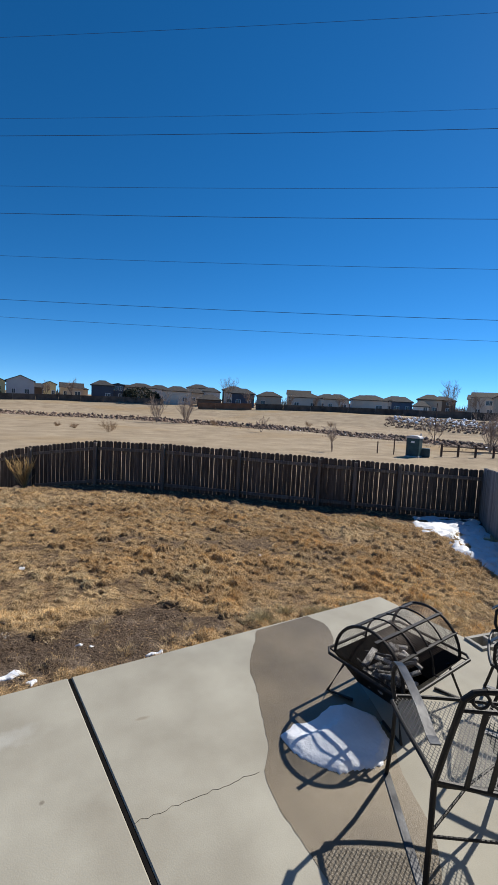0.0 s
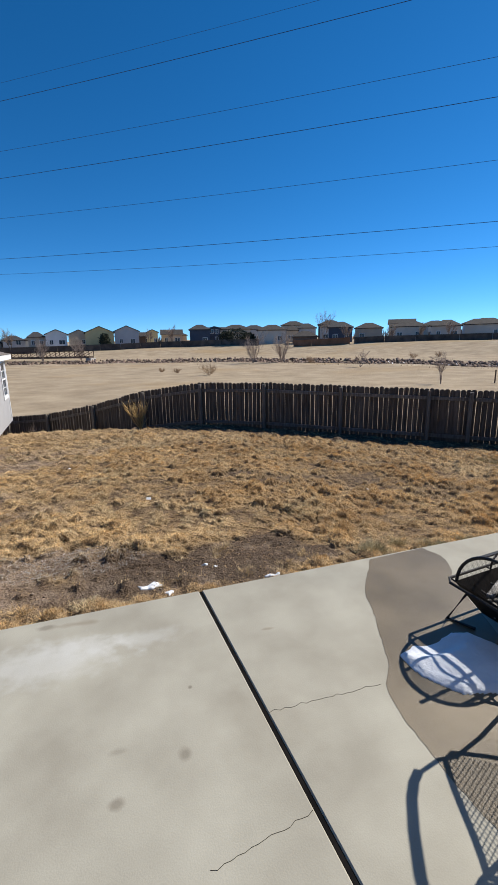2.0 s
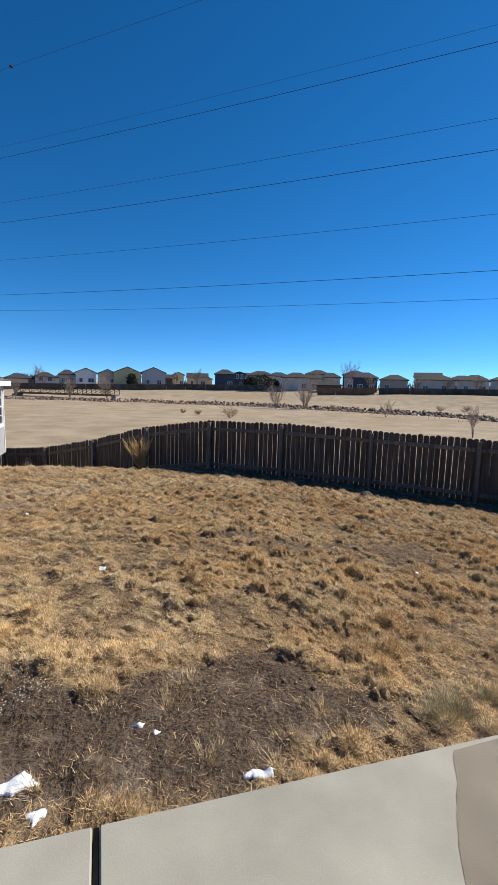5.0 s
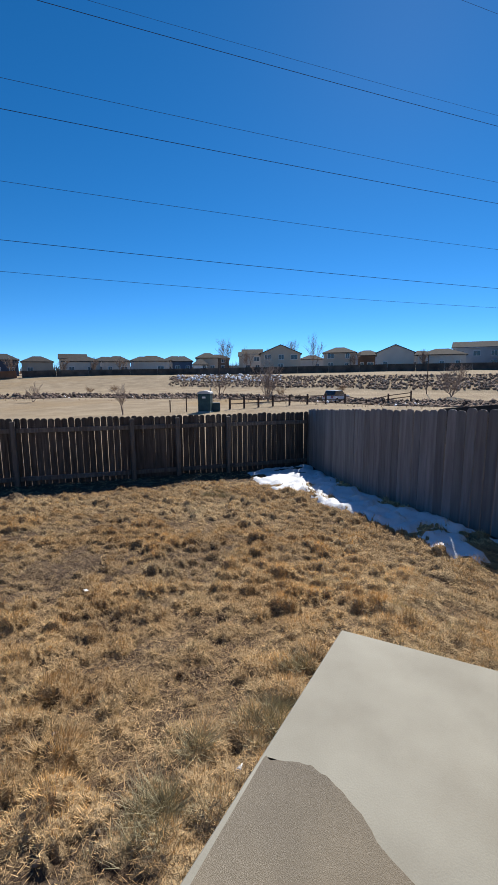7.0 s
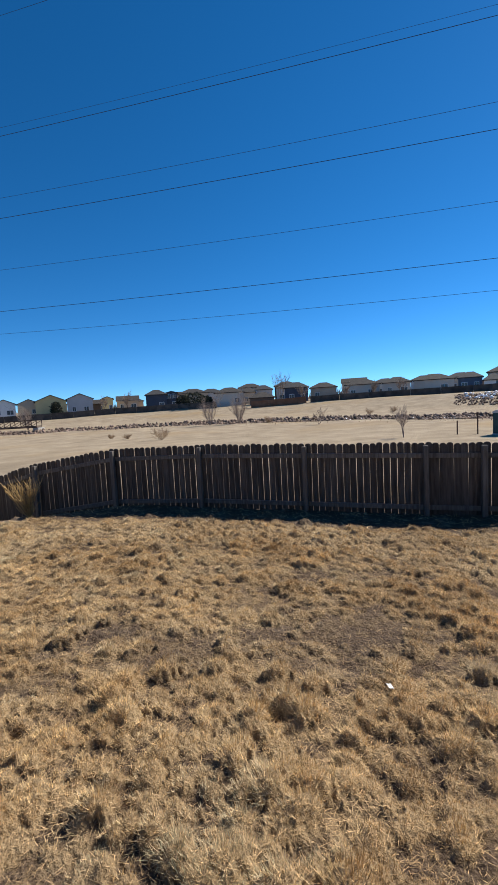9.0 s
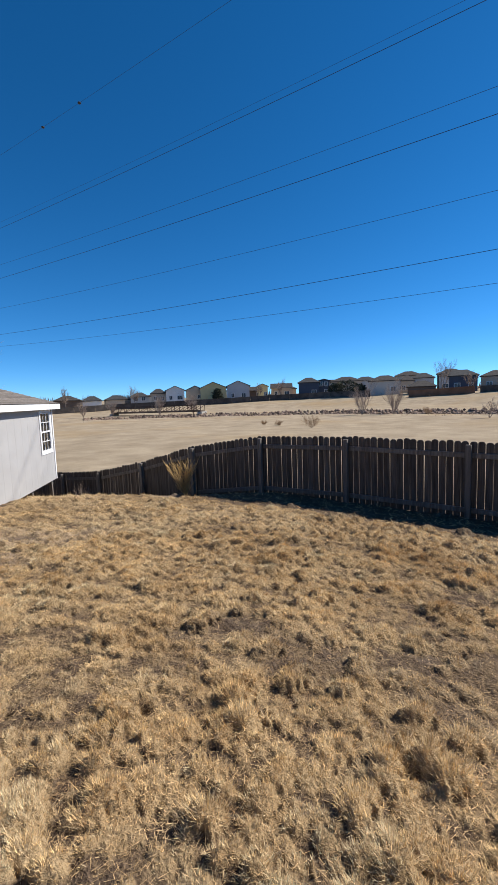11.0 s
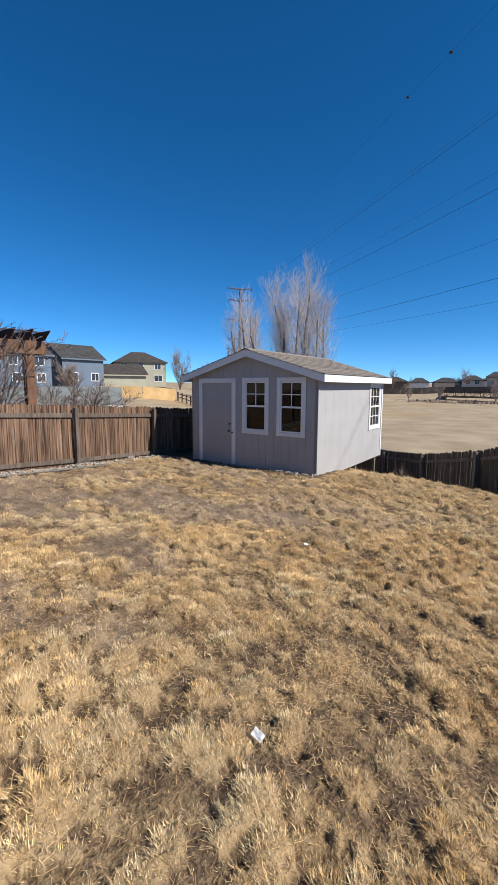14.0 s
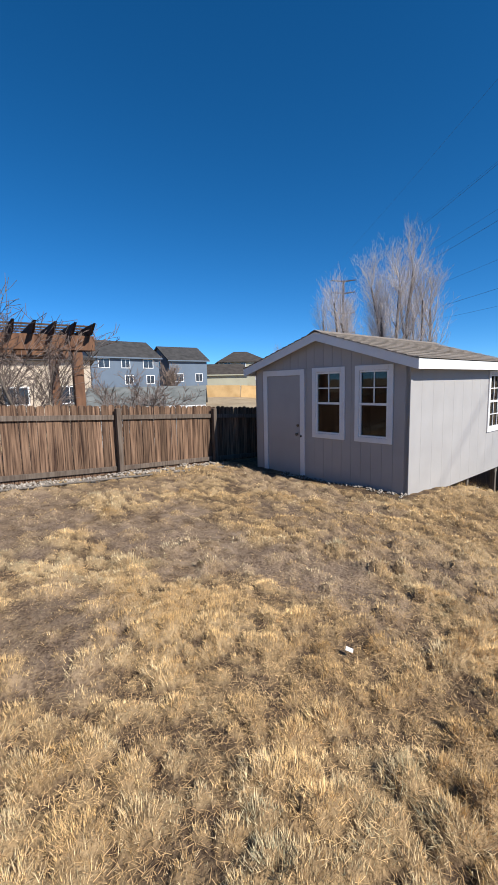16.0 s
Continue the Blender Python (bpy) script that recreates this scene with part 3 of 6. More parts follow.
for sgn in (-1, 1):
    e = -OV if sgn < 0 else W + OV
    c = W / 2
    slope = (RZ - EZ) / (c + OV)
    part("roof_deck", prism([(e, EZ), (c, RZ), (c, RZ + 0.02), (e, EZ + 0.02)], "y", -0.13, D + 0.13), M_trim, shed)
    part("rake_board", prism([(e, EZ - 0.13), (c, RZ - 0.13), (c, RZ + 0.025), (e, EZ + 0.025)], "y", -0.155, -0.131), M_trim, shed, "pale grey rake board")
    part("rake_board", prism([(e, EZ - 0.13), (c, RZ - 0.13), (c, RZ + 0.025), (e, EZ + 0.025)], "y", D + 0.131, D + 0.155), M_trim, shed)
    x0, x1 = (e - 0.024, e - 0.001) if sgn < 0 else (e + 0.001, e + 0.024)
    part("fascia", box(x0, -0.155, EZ - 0.13, x1, D + 0.155, EZ + 0.02), M_trim, shed, "white fascia board")
    # shingle courses, each a thin lapped strip of tabs
    n = 12
    rs = random.Random(4 + sgn)
    for k in range(n):
        f0, f1 = k / n, (k + 1.15) / n
        xa, xb = e + (c - e) * f0 - 0.03 * sgn * -1 * (k == 0), e + (c - e) * min(f1, 1.0)
        za, zb = EZ + (RZ - EZ) * f0 + 0.036, EZ + (RZ - EZ) * min(f1, 1.0) + 0.024
        bm = None
        y = -0.17 - rs.random() * 0.2
        while y < D + 0.17:
            y1 = min(y + 0.3, D + 0.17)
            ya = max(y + 0.004, -0.17)
            if y1 - ya > 0.02:
                lift = rs.uniform(0, 0.003)
                bm = prism([(xa, za + lift), (xb, zb), (xb, zb + 0.006), (xa, za + 0.009 + lift)], "y", ya, y1, bm)
            y = y1
        part("shingle_course", bm, M_shingle, shed)
part("ridge_cap", prism([(c - 0.12, RZ + 0.008), (c, RZ + 0.05), (c + 0.12, RZ + 0.008), (c + 0.12, RZ + 0.018), (c, RZ + 0.062), (c - 0.12, RZ + 0.018)], "y", -0.17, D + 0.17), M_shingle, shed)


def sash_window(parent, a, b, c, d, m, cols=2, rows=2, both=False):
    """A hung window in x and z with casing, sashes and bars; the front of the wall at y = 0."""
    wn_ = part("window", ring(a, b, c, d, 0.085, -0.024, -0.001), M_trim, parent, "white-framed hung window")
    wn_.matrix_basis = m
    i0, i1, j0, j1 = a + 0.087, b - 0.087, c + 0.087, d - 0.087
    part("frame", ring(i0, i1, j0, j1, 0.03, -0.012, 0.03), M_white, wn_)
    mid = (j0 + j1) / 2
    part("rail", box(i0 + 0.031, -0.008, mid - 0.02, i1 - 0.031, 0.03, mid + 0.02), M_white, wn_)
    spans = [(mid + 0.021, j1 - 0.031)] + ([(j0 + 0.031, mid - 0.021)] if both else [])
    for q0, q1 in spans:
        bm = None
        for k in range(1, cols):
            x = i0 + 0.031 + (i1 - i0 - 0.062) * k / cols
            bm = box(x - 0.009, 0.004, q0, x + 0.009, 0.016, q1, 0, bm)
        for k in range(1, rows):
            z = q0 + (q1 - q0) * k / rows
            bm = box(i0 + 0.031, 0.003, z - 0.009, i1 - 0.031, 0.0155, z + 0.009, 0, bm)
        part("bars", bm, M_white, wn_)
    for q0, q1 in ((j0 + 0.031, mid - 0.021), (mid + 0.021, j1 - 0.031)):
        part("pane", box(i0 + 0.031, 0.018, q0, i1 - 0.031, 0.022, q1), M_glass, wn_)
    return wn_


def ring(a, b, c, d, w, y0, y1):
    bm = box(a, y0, c, a + w, y1, d, 0.003)
    bm = box(b - w, y0, c, b, y1, d, 0.003, bm)
    bm = box(a + w, y0, d - w, b - w, y1, d, 0.003, bm)
    return box(a + w, y0, c, b - w, y1, c + w, 0.003, bm)


for o in WIN:
    sash_window(shed, *o, Matrix())
sash_window(shed, *SWIN, Matrix.Translation((W, 0, 0)) @ Matrix.Rotation(math.pi / 2, 4, "Z"), 3, 2, True)
door = part("door", box(0.362, -0.004, 0.03, 1.268, 0.036, 2.098, 0.004), M_siding, shed, "plain grey painted door")
bm = box(0.25, -0.026, 0.03, 0.36, -0.001, 2.21, 0.003)
bm = box(1.27, -0.026, 0.03, 1.38, -0.001, 2.21, 0.003, bm)
part("door_casing", box(0.36, -0.026, 2.1, 1.27, -0.001, 2.21, 0.003, bm), M_trim, shed, "white door casing")
M_brass = mat("dull_nickel", (0.14, 0.12, 0.10), (0.2, 0.18, 0.15), 20, 0.4, 0, metal=0.9)
kn = bmesh.new()
bmesh.ops.create_uvsphere(kn, u_segments=12, v_segments=8, radius=0.03, matrix=Matrix.Translation((1.2, -0.05, 0.95)))
part("knob", tube([(1.2, -0.004, 0.95), (1.2, -0.045, 0.95)], 0.012, kn), M_brass, door)
part("deadbolt", tube([(1.2, -0.004, 1.12), (1.2, -0.02, 1.12)], 0.028, None, 14), M_brass, door)
part("hasp", tube([(1.30, -0.027, 0.92), (1.30, -0.045, 0.92)], 0.02, None, 10), M_metal_black, shed)
for u, v in ((W - 0.15, D - 0.12), (0.15, D - 0.12), (W / 2, D - 0.12), (W - 0.15, D - 1.7), (0.15, D - 1.7)):
    wx = SH @ Vector((u, v, 0))
    zz = ground_z(wx.x, wx.y) + 0.66
    if zz < -0.05:
        part("foot_post", box(u - 0.045, v - 0.045, zz + 0.05, u + 0.045, v + 0.045, 0.0), M_post, shed)
        part("pad", box(u - 0.2, v - 0.2, zz - 0.05, u + 0.2, v + 0.2, zz + 0.06, 0.01), M_concrete, shed, "flat concrete pad")
part("floor_beam", box(0.1, D - 0.2, -0.16, W - 0.1, D - 0.06, -0.002), M_post, shed)


# ---- barrel fire pit on the patio ----
PIT = Matrix.Translation((0.145, -1.915, 0)) @ Matrix.Rotation(math.atan2(0.173, 0.794), 4, "Z")
pit = thing("fire_pit", "black steel fire pit with an arched mesh cage", "fire pit", PIT)
PL, PW, RH, CR = 0.81, 0.62, 0.30, 0.265
# local x: along the cage from its near end; y: across
M_screen = mat("rusty_wire_screen", (0.035, 0.026, 0.022), (0.10, 0.072, 0.056), 14, 0.6, 0, metal=0.3)


def barrel_mesh(x0, x1, a0, a1, cell=0.0085):
    """Woven wire over the arch, as thin strips both ways."""
    V, F = [], []

    def strip(p, q, n):
        k = len(V)
        V.extend([p, q, (q[0] + n[0], q[1] + n[1], q[2] + n[2]), (p[0] + n[0], p[1] + n[1], p[2] + n[2])])
        F.append((k, k + 1, k + 2, k + 3))
    na = int((a1 - a0) * CR / cell)
    pts = [(CR * math.cos(a0 + (a1 - a0) * k / na), RH + CR * math.sin(a0 + (a1 - a0) * k / na)) for k in range(na + 1)]
    for y, z in pts:
        a = math.atan2(z - RH, y)
        strip((x0, y, z), (x1, y, z), (0, -0.0013 * math.sin(a), 0.0013 * math.cos(a)))
    for i in range(int((x1 - x0) / cell) + 1):
        x = x0 + i * cell
        for (ya, za), (yb, zb) in zip(pts, pts[1:]):
            strip((x, ya, za), (x, yb, zb), (0.0013, 0, 0))
    return fast_mesh("mesh_screen", V, F, M_screen)


def end_mesh(x, cell=0.0085):
    V, F = [], []
    n = int(CR / cell)
    for i in range(-n, n + 1):
        w = i * cell
        h = math.sqrt(max(0, CR * CR - w * w))
        k = len(V)
        V += [(x, w, RH), (x, w, RH + h), (x, w + 0.0013, RH + h), (x, w + 0.0013, RH)]
        F.append((k, k + 1, k + 2, k + 3))
        if i >= 0:
            k = len(V)
            V += [(x, -h, RH + w), (x, h, RH + w), (x, h, RH + w + 0.0013), (x, -h, RH + w + 0.0013)]
            F.append((k, k + 1, k + 2, k + 3))
    return fast_mesh("end_screen", V, F, M_screen)


def arch(x, r=CR, n=18, a0=0.0, a1=math.pi):
    return [(x, r * math.cos(a0 + (a1 - a0) * k / n), RH + r * math.sin(a0 + (a1 - a0) * k / n)) for k in range(n + 1)]


CX0, CX1 = 0.06, 0.72
for k, x in enumerate((CX0, (CX0 + CX1) / 2, CX1)):
    part("hoop", tube(arch(x), 0.011 if k != 1 else 0.007), M_metal_black, pit)
part("mesh_screen", barrel_mesh(CX0, CX1, math.pi * 0.36, math.pi * 0.86), None, pit, "fine black wire mesh")
part("end_screen", end_mesh(CX0), None, pit)
part("end_screen", end_mesh(CX1), None, pit)
for a in (0.36, 0.62, 0.8):
    y, z = CR * math.cos(a * math.pi), RH + CR * math.sin(a * math.pi)
    part("cage_bar", box(CX0 - 0.07 if a == 0.62 else CX0, y - 0.011, z - 0.004, CX1 + 0.02, y + 0.011, z + 0.006), M_metal_black, pit)
for x in (0.25, 0.55):
    part("cage_bar", tube(arch(x, CR + 0.004, 8, 0.36 * math.pi, 0.8 * math.pi), 0.006), M_metal_black, pit)
rim = [(-0.0, -PW / 2), (PL, -PW / 2), (PL, PW / 2), (0, PW / 2)]
rpts = []
for i, (x, y) in enumerate(rim):
    px, py = rim[i - 1]
    qx, qy = rim[(i + 1) % 4]
    for (ox, oy) in ((px, py), (qx, qy)):
        d = math.hypot(ox - x, oy - y)
        rpts.append((x + (ox - x) * 0.045 / d, y + (oy - y) * 0.045 / d, RH))
part("rim_rail", tube(rpts, 0.010, None, 8, True), M_metal_black, pit, "rounded steel rim rail")
tub = bmesh.new()
top = [(0.05, -0.27), (0.75, -0.27), (0.75, 0.27), (0.05, 0.27)]
low = [(0.17, -0.14), (0.63, -0.14), (0.63, 0.14), (0.17, 0.14)]
tv, lv = [tub.verts.new((x, y, RH - 0.005)) for x, y in top], [tub.verts.new((x, y, 0.1)) for x, y in low]
tub.faces.new(lv)
for i in range(4):
    tub.faces.new((tv[i], tv[(i + 1) % 4], lv[(i + 1) % 4], lv[i]))
bmesh.ops.solidify(tub, geom=tub.faces[:], thickness=0.006)
part("fire_bowl", tub, M_metal_black, pit, "sooty tapered steel bowl")
for x in (0.1, 0.7):
    for y in (-1, 1):
        part("leg", tube([(x, y * 0.2, RH - 0.06), (x + (0.06 if x > 0.4 else -0.06), y * 0.29, 0.008), (x, y * 0.12, 0.012)], 0.011), M_metal_black, pit)
for y in (-1, 1):
    for x in (0.05, 0.4, 0.75):
        part("bracket", tube([(x, y * 0.262, RH - 0.004), (x, y * PW / 2, RH)], 0.006), M_metal_black, pit)
M_ash = mat("charred_wood_and_ash", (0.05, 0.047, 0.044), (0.50, 0.475, 0.44), 9, 0.9, 0.4, 80, rand=0.6)
rw = random.Random(11)
for k in range(34):
    l, w = rw.uniform(0.09, 0.26), rw.uniform(0.016, 0.045)
    stick = thing("charred_stick", "grey ash-covered scrap of burnt wood", "firewood", group="burnt wood in the fire pit",
                  at=PIT @ pose(0.4 + rw.uniform(-0.22, 0.2), rw.uniform(-0.14, 0.14), 0.14 + rw.random() * 0.13, rw.uniform(-30, 30), rw.uniform(-30, 30), rw.uniform(0, 180)))
    part("scrap", box(-l / 2, -w / 2, -w / 3, l / 2, w / 2, w / 3, w * 0.15), M_ash, stick)


# ---- patio chairs ----
def mesh_sheet(outline_l, outline_r, z, cell=0.019):
    """Expanded-metal diamond mesh between two sides, x from left(y) to right(y), as thin flat strips."""
    V, F = [], []
    y0, y1 = -0.235, 0.235
    for sgn in (-1, 1):
        c = -0.9
        while c < 0.9:
            pts = []
            n = 26
            for k in range(n + 1):
                y = y0 + (y1 - y0) * k / n
                x = c + sgn * y * 0.62
                if outline_l(y) <= x <= outline_r(y):
                    pts.append((x, y, z(x, y)))
            for p, q in zip(pts, pts[1:]):
                i = len(V)
                V.extend([p, q, (q[0] + 0.0042, q[1], q[2]), (p[0] + 0.0042, p[1], p[2])])
                F.append((i, i + 1, i + 2, i + 3))
            c += cell
    return fast_mesh("seat_mesh", V, F, M_metal_black)


def patio_chair(at, label):
    ch = thing("patio_chair", label, "chair", at, group="wrought-iron patio chairs")
    hw = 0.255

    def zs(x, y):
        return 0.415 + 0.05 * y + 0.10 * x * x

    def left(y):
        return -0.23 - 0.05 * ease(-0.25, 0.2, y)

    def right(y):
        return 0.23 + 0.05 * ease(-0.25, 0.2, y)
    part("seat", mesh_sheet(left, right, zs), None, ch, "diamond steel mesh seat")
    edge = [(left(y), y, zs(left(y), y)) for y in np.linspace(-0.235, 0.2, 8)] + [(x, 0.235 + 0.03 * (1 - (x / 0.3) ** 2), zs(x, 0.24)) for x in np.linspace(-0.25, 0.25, 9)]
    edge += [(right(y), y, zs(right(y), y)) for y in np.linspace(0.2, -0.235, 8)] + [(x, -0.235, zs(x, -0.235)) for x in np.linspace(0.2, -0.2, 5)]
    part("seat_frame", tube(edge, 0.010, None, 8, True), M_metal_black, ch)
    # back: a tilted frame with a bowed top rail, bars and two scrolls
    for sx in (-1, 1):
        part("back_leg", tube([(sx * 0.25, -0.27, 0.0), (sx * 0.24, -0.245, 0.2), (sx * 0.24, -0.24, 0.42), (sx * 0.225, -0.30, 0.66), (sx * 0.215, -0.35, 0.84), (sx * 0.19, -0.362, 0.875), (sx * 0.15, -0.365, 0.885)], 0.0115), M_metal_black, ch)
        part("front_leg", tube([(sx * 0.27, 0.2, 0.62), (sx * 0.275, 0.235, 0.57), (sx * 0.27, 0.235, 0.48), (sx * 0.262, 0.2, 0.40), (sx * 0.265, 0.2, 0.25), (sx * 0.262, 0.235, 0.1), (sx * 0.26, 0.26, 0.0)], 0.010), M_metal_black, ch)
        arm = bmesh.new()
        ap = [(-0.275, 0.60), (-0.23, 0.598), (-0.1, 0.625), (0.05, 0.635), (0.17, 0.632), (0.23, 0.615), (0.262, 0.585)]
        rows_ = [[arm.verts.new((sx * 0.262 + dx, y, z + dz)) for dx, dz in ((-0.019, 0), (0.019, 0), (0.019, 0.006), (-0.019, 0.006))] for y, z in ap]
        for r0, r1 in zip(rows_, rows_[1:]):
            for k in range(4):
                arm.faces.new((r0[k], r0[(k + 1) % 4], r1[(k + 1) % 4], r1[k]))
        arm.faces.new(rows_[0][::-1])
        arm.faces.new(rows_[-1])
        bmesh.ops.recalc_face_normals(arm, faces=arm.faces[:])
        part("armrest", arm, M_arm, ch, "flat curved steel armrest")
        part("runner", box(sx * 0.26 - 0.018, -0.28, 0.001, sx * 0.26 + 0.018, 0.27, 0.007, 0.002), M_arm, ch, "flat steel ground runner")
        sc = [(sx * (0.17 - 0.001 * k) + sx * (0.006 + 0.034 * (1 - k / 26)) * math.cos(k * 0.32) * -1, -0.352, 0.835 + (0.006 + 0.034 * (1 - k / 26)) * math.sin(k * 0.32)) for k in range(22)]
        part("scroll", tube([(0, -0.335, 0.79), (sx * 0.08, -0.341, 0.797)] + sc, 0.006, None, 6), M_metal_black, ch)
    part("top_rail", tube([(-0.15, -0.365, 0.885), (0, -0.368, 0.893), (0.15, -0.365, 0.885)], 0.0115), M_metal_black, ch)
    part("cross_rail", tube([(-0.218, -0.335, 0.79), (0, -0.336, 0.79), (0.218, -0.335, 0.79)], 0.009), M_metal_black, ch)
    part("low_rail", tube([(-0.24, -0.245, 0.43), (0, -0.25, 0.40), (0.24, -0.245, 0.43)], 0.011), M_metal_black, ch)
    for x in (-0.13, -0.045, 0.045, 0.13):
        part("back_bar", box(x - 0.009, -0.004, 0, x + 0.009, 0.002, 0.395), M_metal_black, ch).matrix_basis = Matrix.Translation((0, -0.25, 0.41)) @ Matrix.Rotation(0.216, 4, "X")
    part("stretcher", tube([(-0.245, -0.245, 0.2), (0, 0.0, 0.21), (0.262, 0.205, 0.2)], 0.006), M_metal_black, ch)
    part("stretcher", tube([(0.245, -0.245, 0.2), (-0.245, -0.246, 0.2)], 0.006), M_metal_black, ch)
    return ch


M_arm = mat("worn_steel_strap", (0.06, 0.06, 0.062), (0.13, 0.13, 0.13), 10, 0.35, 0.05, metal=0.7)
patio_chair(Matrix.Translation((0.155, -2.69, 0)) @ Matrix.Rotation(radians(-27.6), 4, "Z") @ Matrix.Diagonal((1.12, 1.05, 1.06, 1)), "black wrought-iron chair with mesh seat facing the fire pit")
patio_chair(Matrix.Translation((1.18, -2.35, 0)) @ Matrix.Rotation(radians(35), 4, "Z"), "black wrought-iron chair with mesh seat beside the concrete blocks")


# ---- stain, snow and small things on the ground ----
def blob(outline, z, wobble, seed, n=6):
    """A closed outline, rounded and made uneven, filled at height z(x, y)."""
    rs = random.Random(seed)
    pts = []
    m = len(outline)
    for i in range(m):
        p0, p1, p2, p3 = (Vector(outline[(i + k - 1) % m]) for k in range(4))
        for k in range(n):
            t = k / n
            q = 0.5 * ((2 * p1) + (p2 - p0) * t + (2 * p0 - 5 * p1 + 4 * p2 - p3) * t * t + (3 * p1 - p0 - 3 * p2 + p3) * t ** 3)
            pts.append(q + Vector((rs.uniform(-1, 1), rs.uniform(-1, 1))) * wobble)
    return pts


def wet_material():
    m = mat("damp_concrete", (0.105, 0.079, 0.046), (0.205, 0.16, 0.10), 1.6, 0.42, 0.25, 420, spec=0.35)
    return m


damp = [(-1.5, -0.006), (-1.66, -0.17), (-1.78, -0.31), (-1.9, -0.49), (-1.96, -0.67), (-2.04, -0.85), (-2.12, -1.03), (-2.19, -1.17), (-2.3, -1.31), (-2.335, -1.5), (-2.335, -1.7), (-2.335, -1.9), (-2.3, -2.1), (-2.12, -2.2), (-1.86, -2.03), (-1.73, -1.87), (-1.63, -1.65), (-1.4, -1.3), (-1.14, -0.6), (-1.02, -0.41), (-0.955, -0.28), (-0.935, -0.17), (-0.985, -0.05), (-1.03, -0.006)]
pts = [p for p in blob(damp, 0, 0.0045, 2, 5) if p.y < -0.0055]
bm = bmesh.new()
bm.faces.new([bm.verts.new((p.x, min(p.y, -0.004), 0.0018)) for p in pts])
bmesh.ops.triangulate(bm, faces=bm.faces[:])
bmesh.ops.recalc_face_normals(bm, faces=bm.faces[:])
stain = part("damp_patch", bm, wet_material(), patio, "dark wet patch of meltwater")
for f in stain.data.polygons:
    if f.normal.z < 0:
        stain.data.flip_normals()
        break
# hairline crack in the slab
rc = random.Random(8)
cp = [(-2.97 + 0.66 * k / 22, -1.235 - 0.03 * k / 22 + rc.uniform(-0.008, 0.008), 0.0006) for k in range(23)]
part("crack", tube(cp, 0.0011, None, 4), M_joint, patio, "hairline crack")
to_patio = patio.matrix_world.inverted()
cp = [(-1.66 + 0.44 * k / 16, -2.72 + 0.115 * k / 16 + rc.uniform(-0.007, 0.007)) for k in range(17)]
part("crack", tube([to_patio @ Vector((x, y, 0.0006)) for x, y in cp], 0.0011, None, 4), M_joint, patio, "hairline crack")


def heap(name, label, outline, h, seed, material=M_snow, res=0.05, zf=None, pits=0.0, m=None):
    """Low uneven snow or soil over an outline: a grid cut to the outline, thickest inside, lumpy, with holes melted through."""
    xs, ys = [p[0] for p in outline], [p[1] for p in outline]
    nx, ny = int((max(xs) - min(xs)) / res) + 3, int((max(ys) - min(ys)) / res) + 3
    X, Y = np.meshgrid(min(xs) - res + np.arange(nx) * res, min(ys) - res + np.arange(ny) * res, indexing="ij")
    inside = np.zeros(X.shape, bool)
    dist = np.full(X.shape, 9.0)
    for (x0, y0), (x1, y1) in zip(outline, outline[1:] + outline[:1]):
        cond = (Y >= min(y0, y1)) & (Y < max(y0, y1))
        if abs(y1 - y0) > 1e-9:
            inside ^= cond & (X < x0 + (Y - y0) / (y1 - y0) * (x1 - x0))
        L2 = (x1 - x0) ** 2 + (y1 - y0) ** 2 + 1e-9
        t = np.clip(((X - x0) * (x1 - x0) + (Y - y0) * (y1 - y0)) / L2, 0, 1)
        dist = np.minimum(dist, np.hypot(X - x0 - t * (x1 - x0), Y - y0 - t * (y1 - y0)))
    sd = np.where(inside, dist, -dist) + (vnoise(X * 5, Y * 5, seed) - 0.5) * 0.18 * min(1, res * 12) + (vnoise(X / res / 3, Y / res / 3, seed + 1) - 0.5) * res
    hh = h * ease(-0.01, 2.2 * h, sd) * (0.6 + 0.8 * vnoise(X * 6, Y * 6, seed + 2))
    hh = hh - pits * h * 1.6 * ease(0.62, 0.8, vnoise(X * 2.2, Y * 3.6, seed + 3)) * ease(1.2, 0.2, sd)
    hh = np.where(sd < 0, -0.05, hh)
    base = (np.zeros(X.shape) if zf is None else zf(X, Y))
    V = np.stack([X.ravel(), Y.ravel(), (base + hh).ravel()], 1)
    i, k = np.meshgrid(np.arange(nx - 1), np.arange(ny - 1), indexing="ij")
    F = np.stack([i * ny + k, (i + 1) * ny + k, (i + 1) * ny + k + 1, i * ny + k + 1], -1).reshape(-1, 4)
    keep = (hh.ravel()[F] > -0.049).any(1)
    F = F[keep]
    me = fast_mesh(name, V, F, material)
    me.polygons.foreach_set("use_smooth", np.ones(len(F), bool))
    ob = new(name, me)
    if m is not None:
        ob.matrix_world = m
    return tagged(ob, label, "snow", kind="stuff")


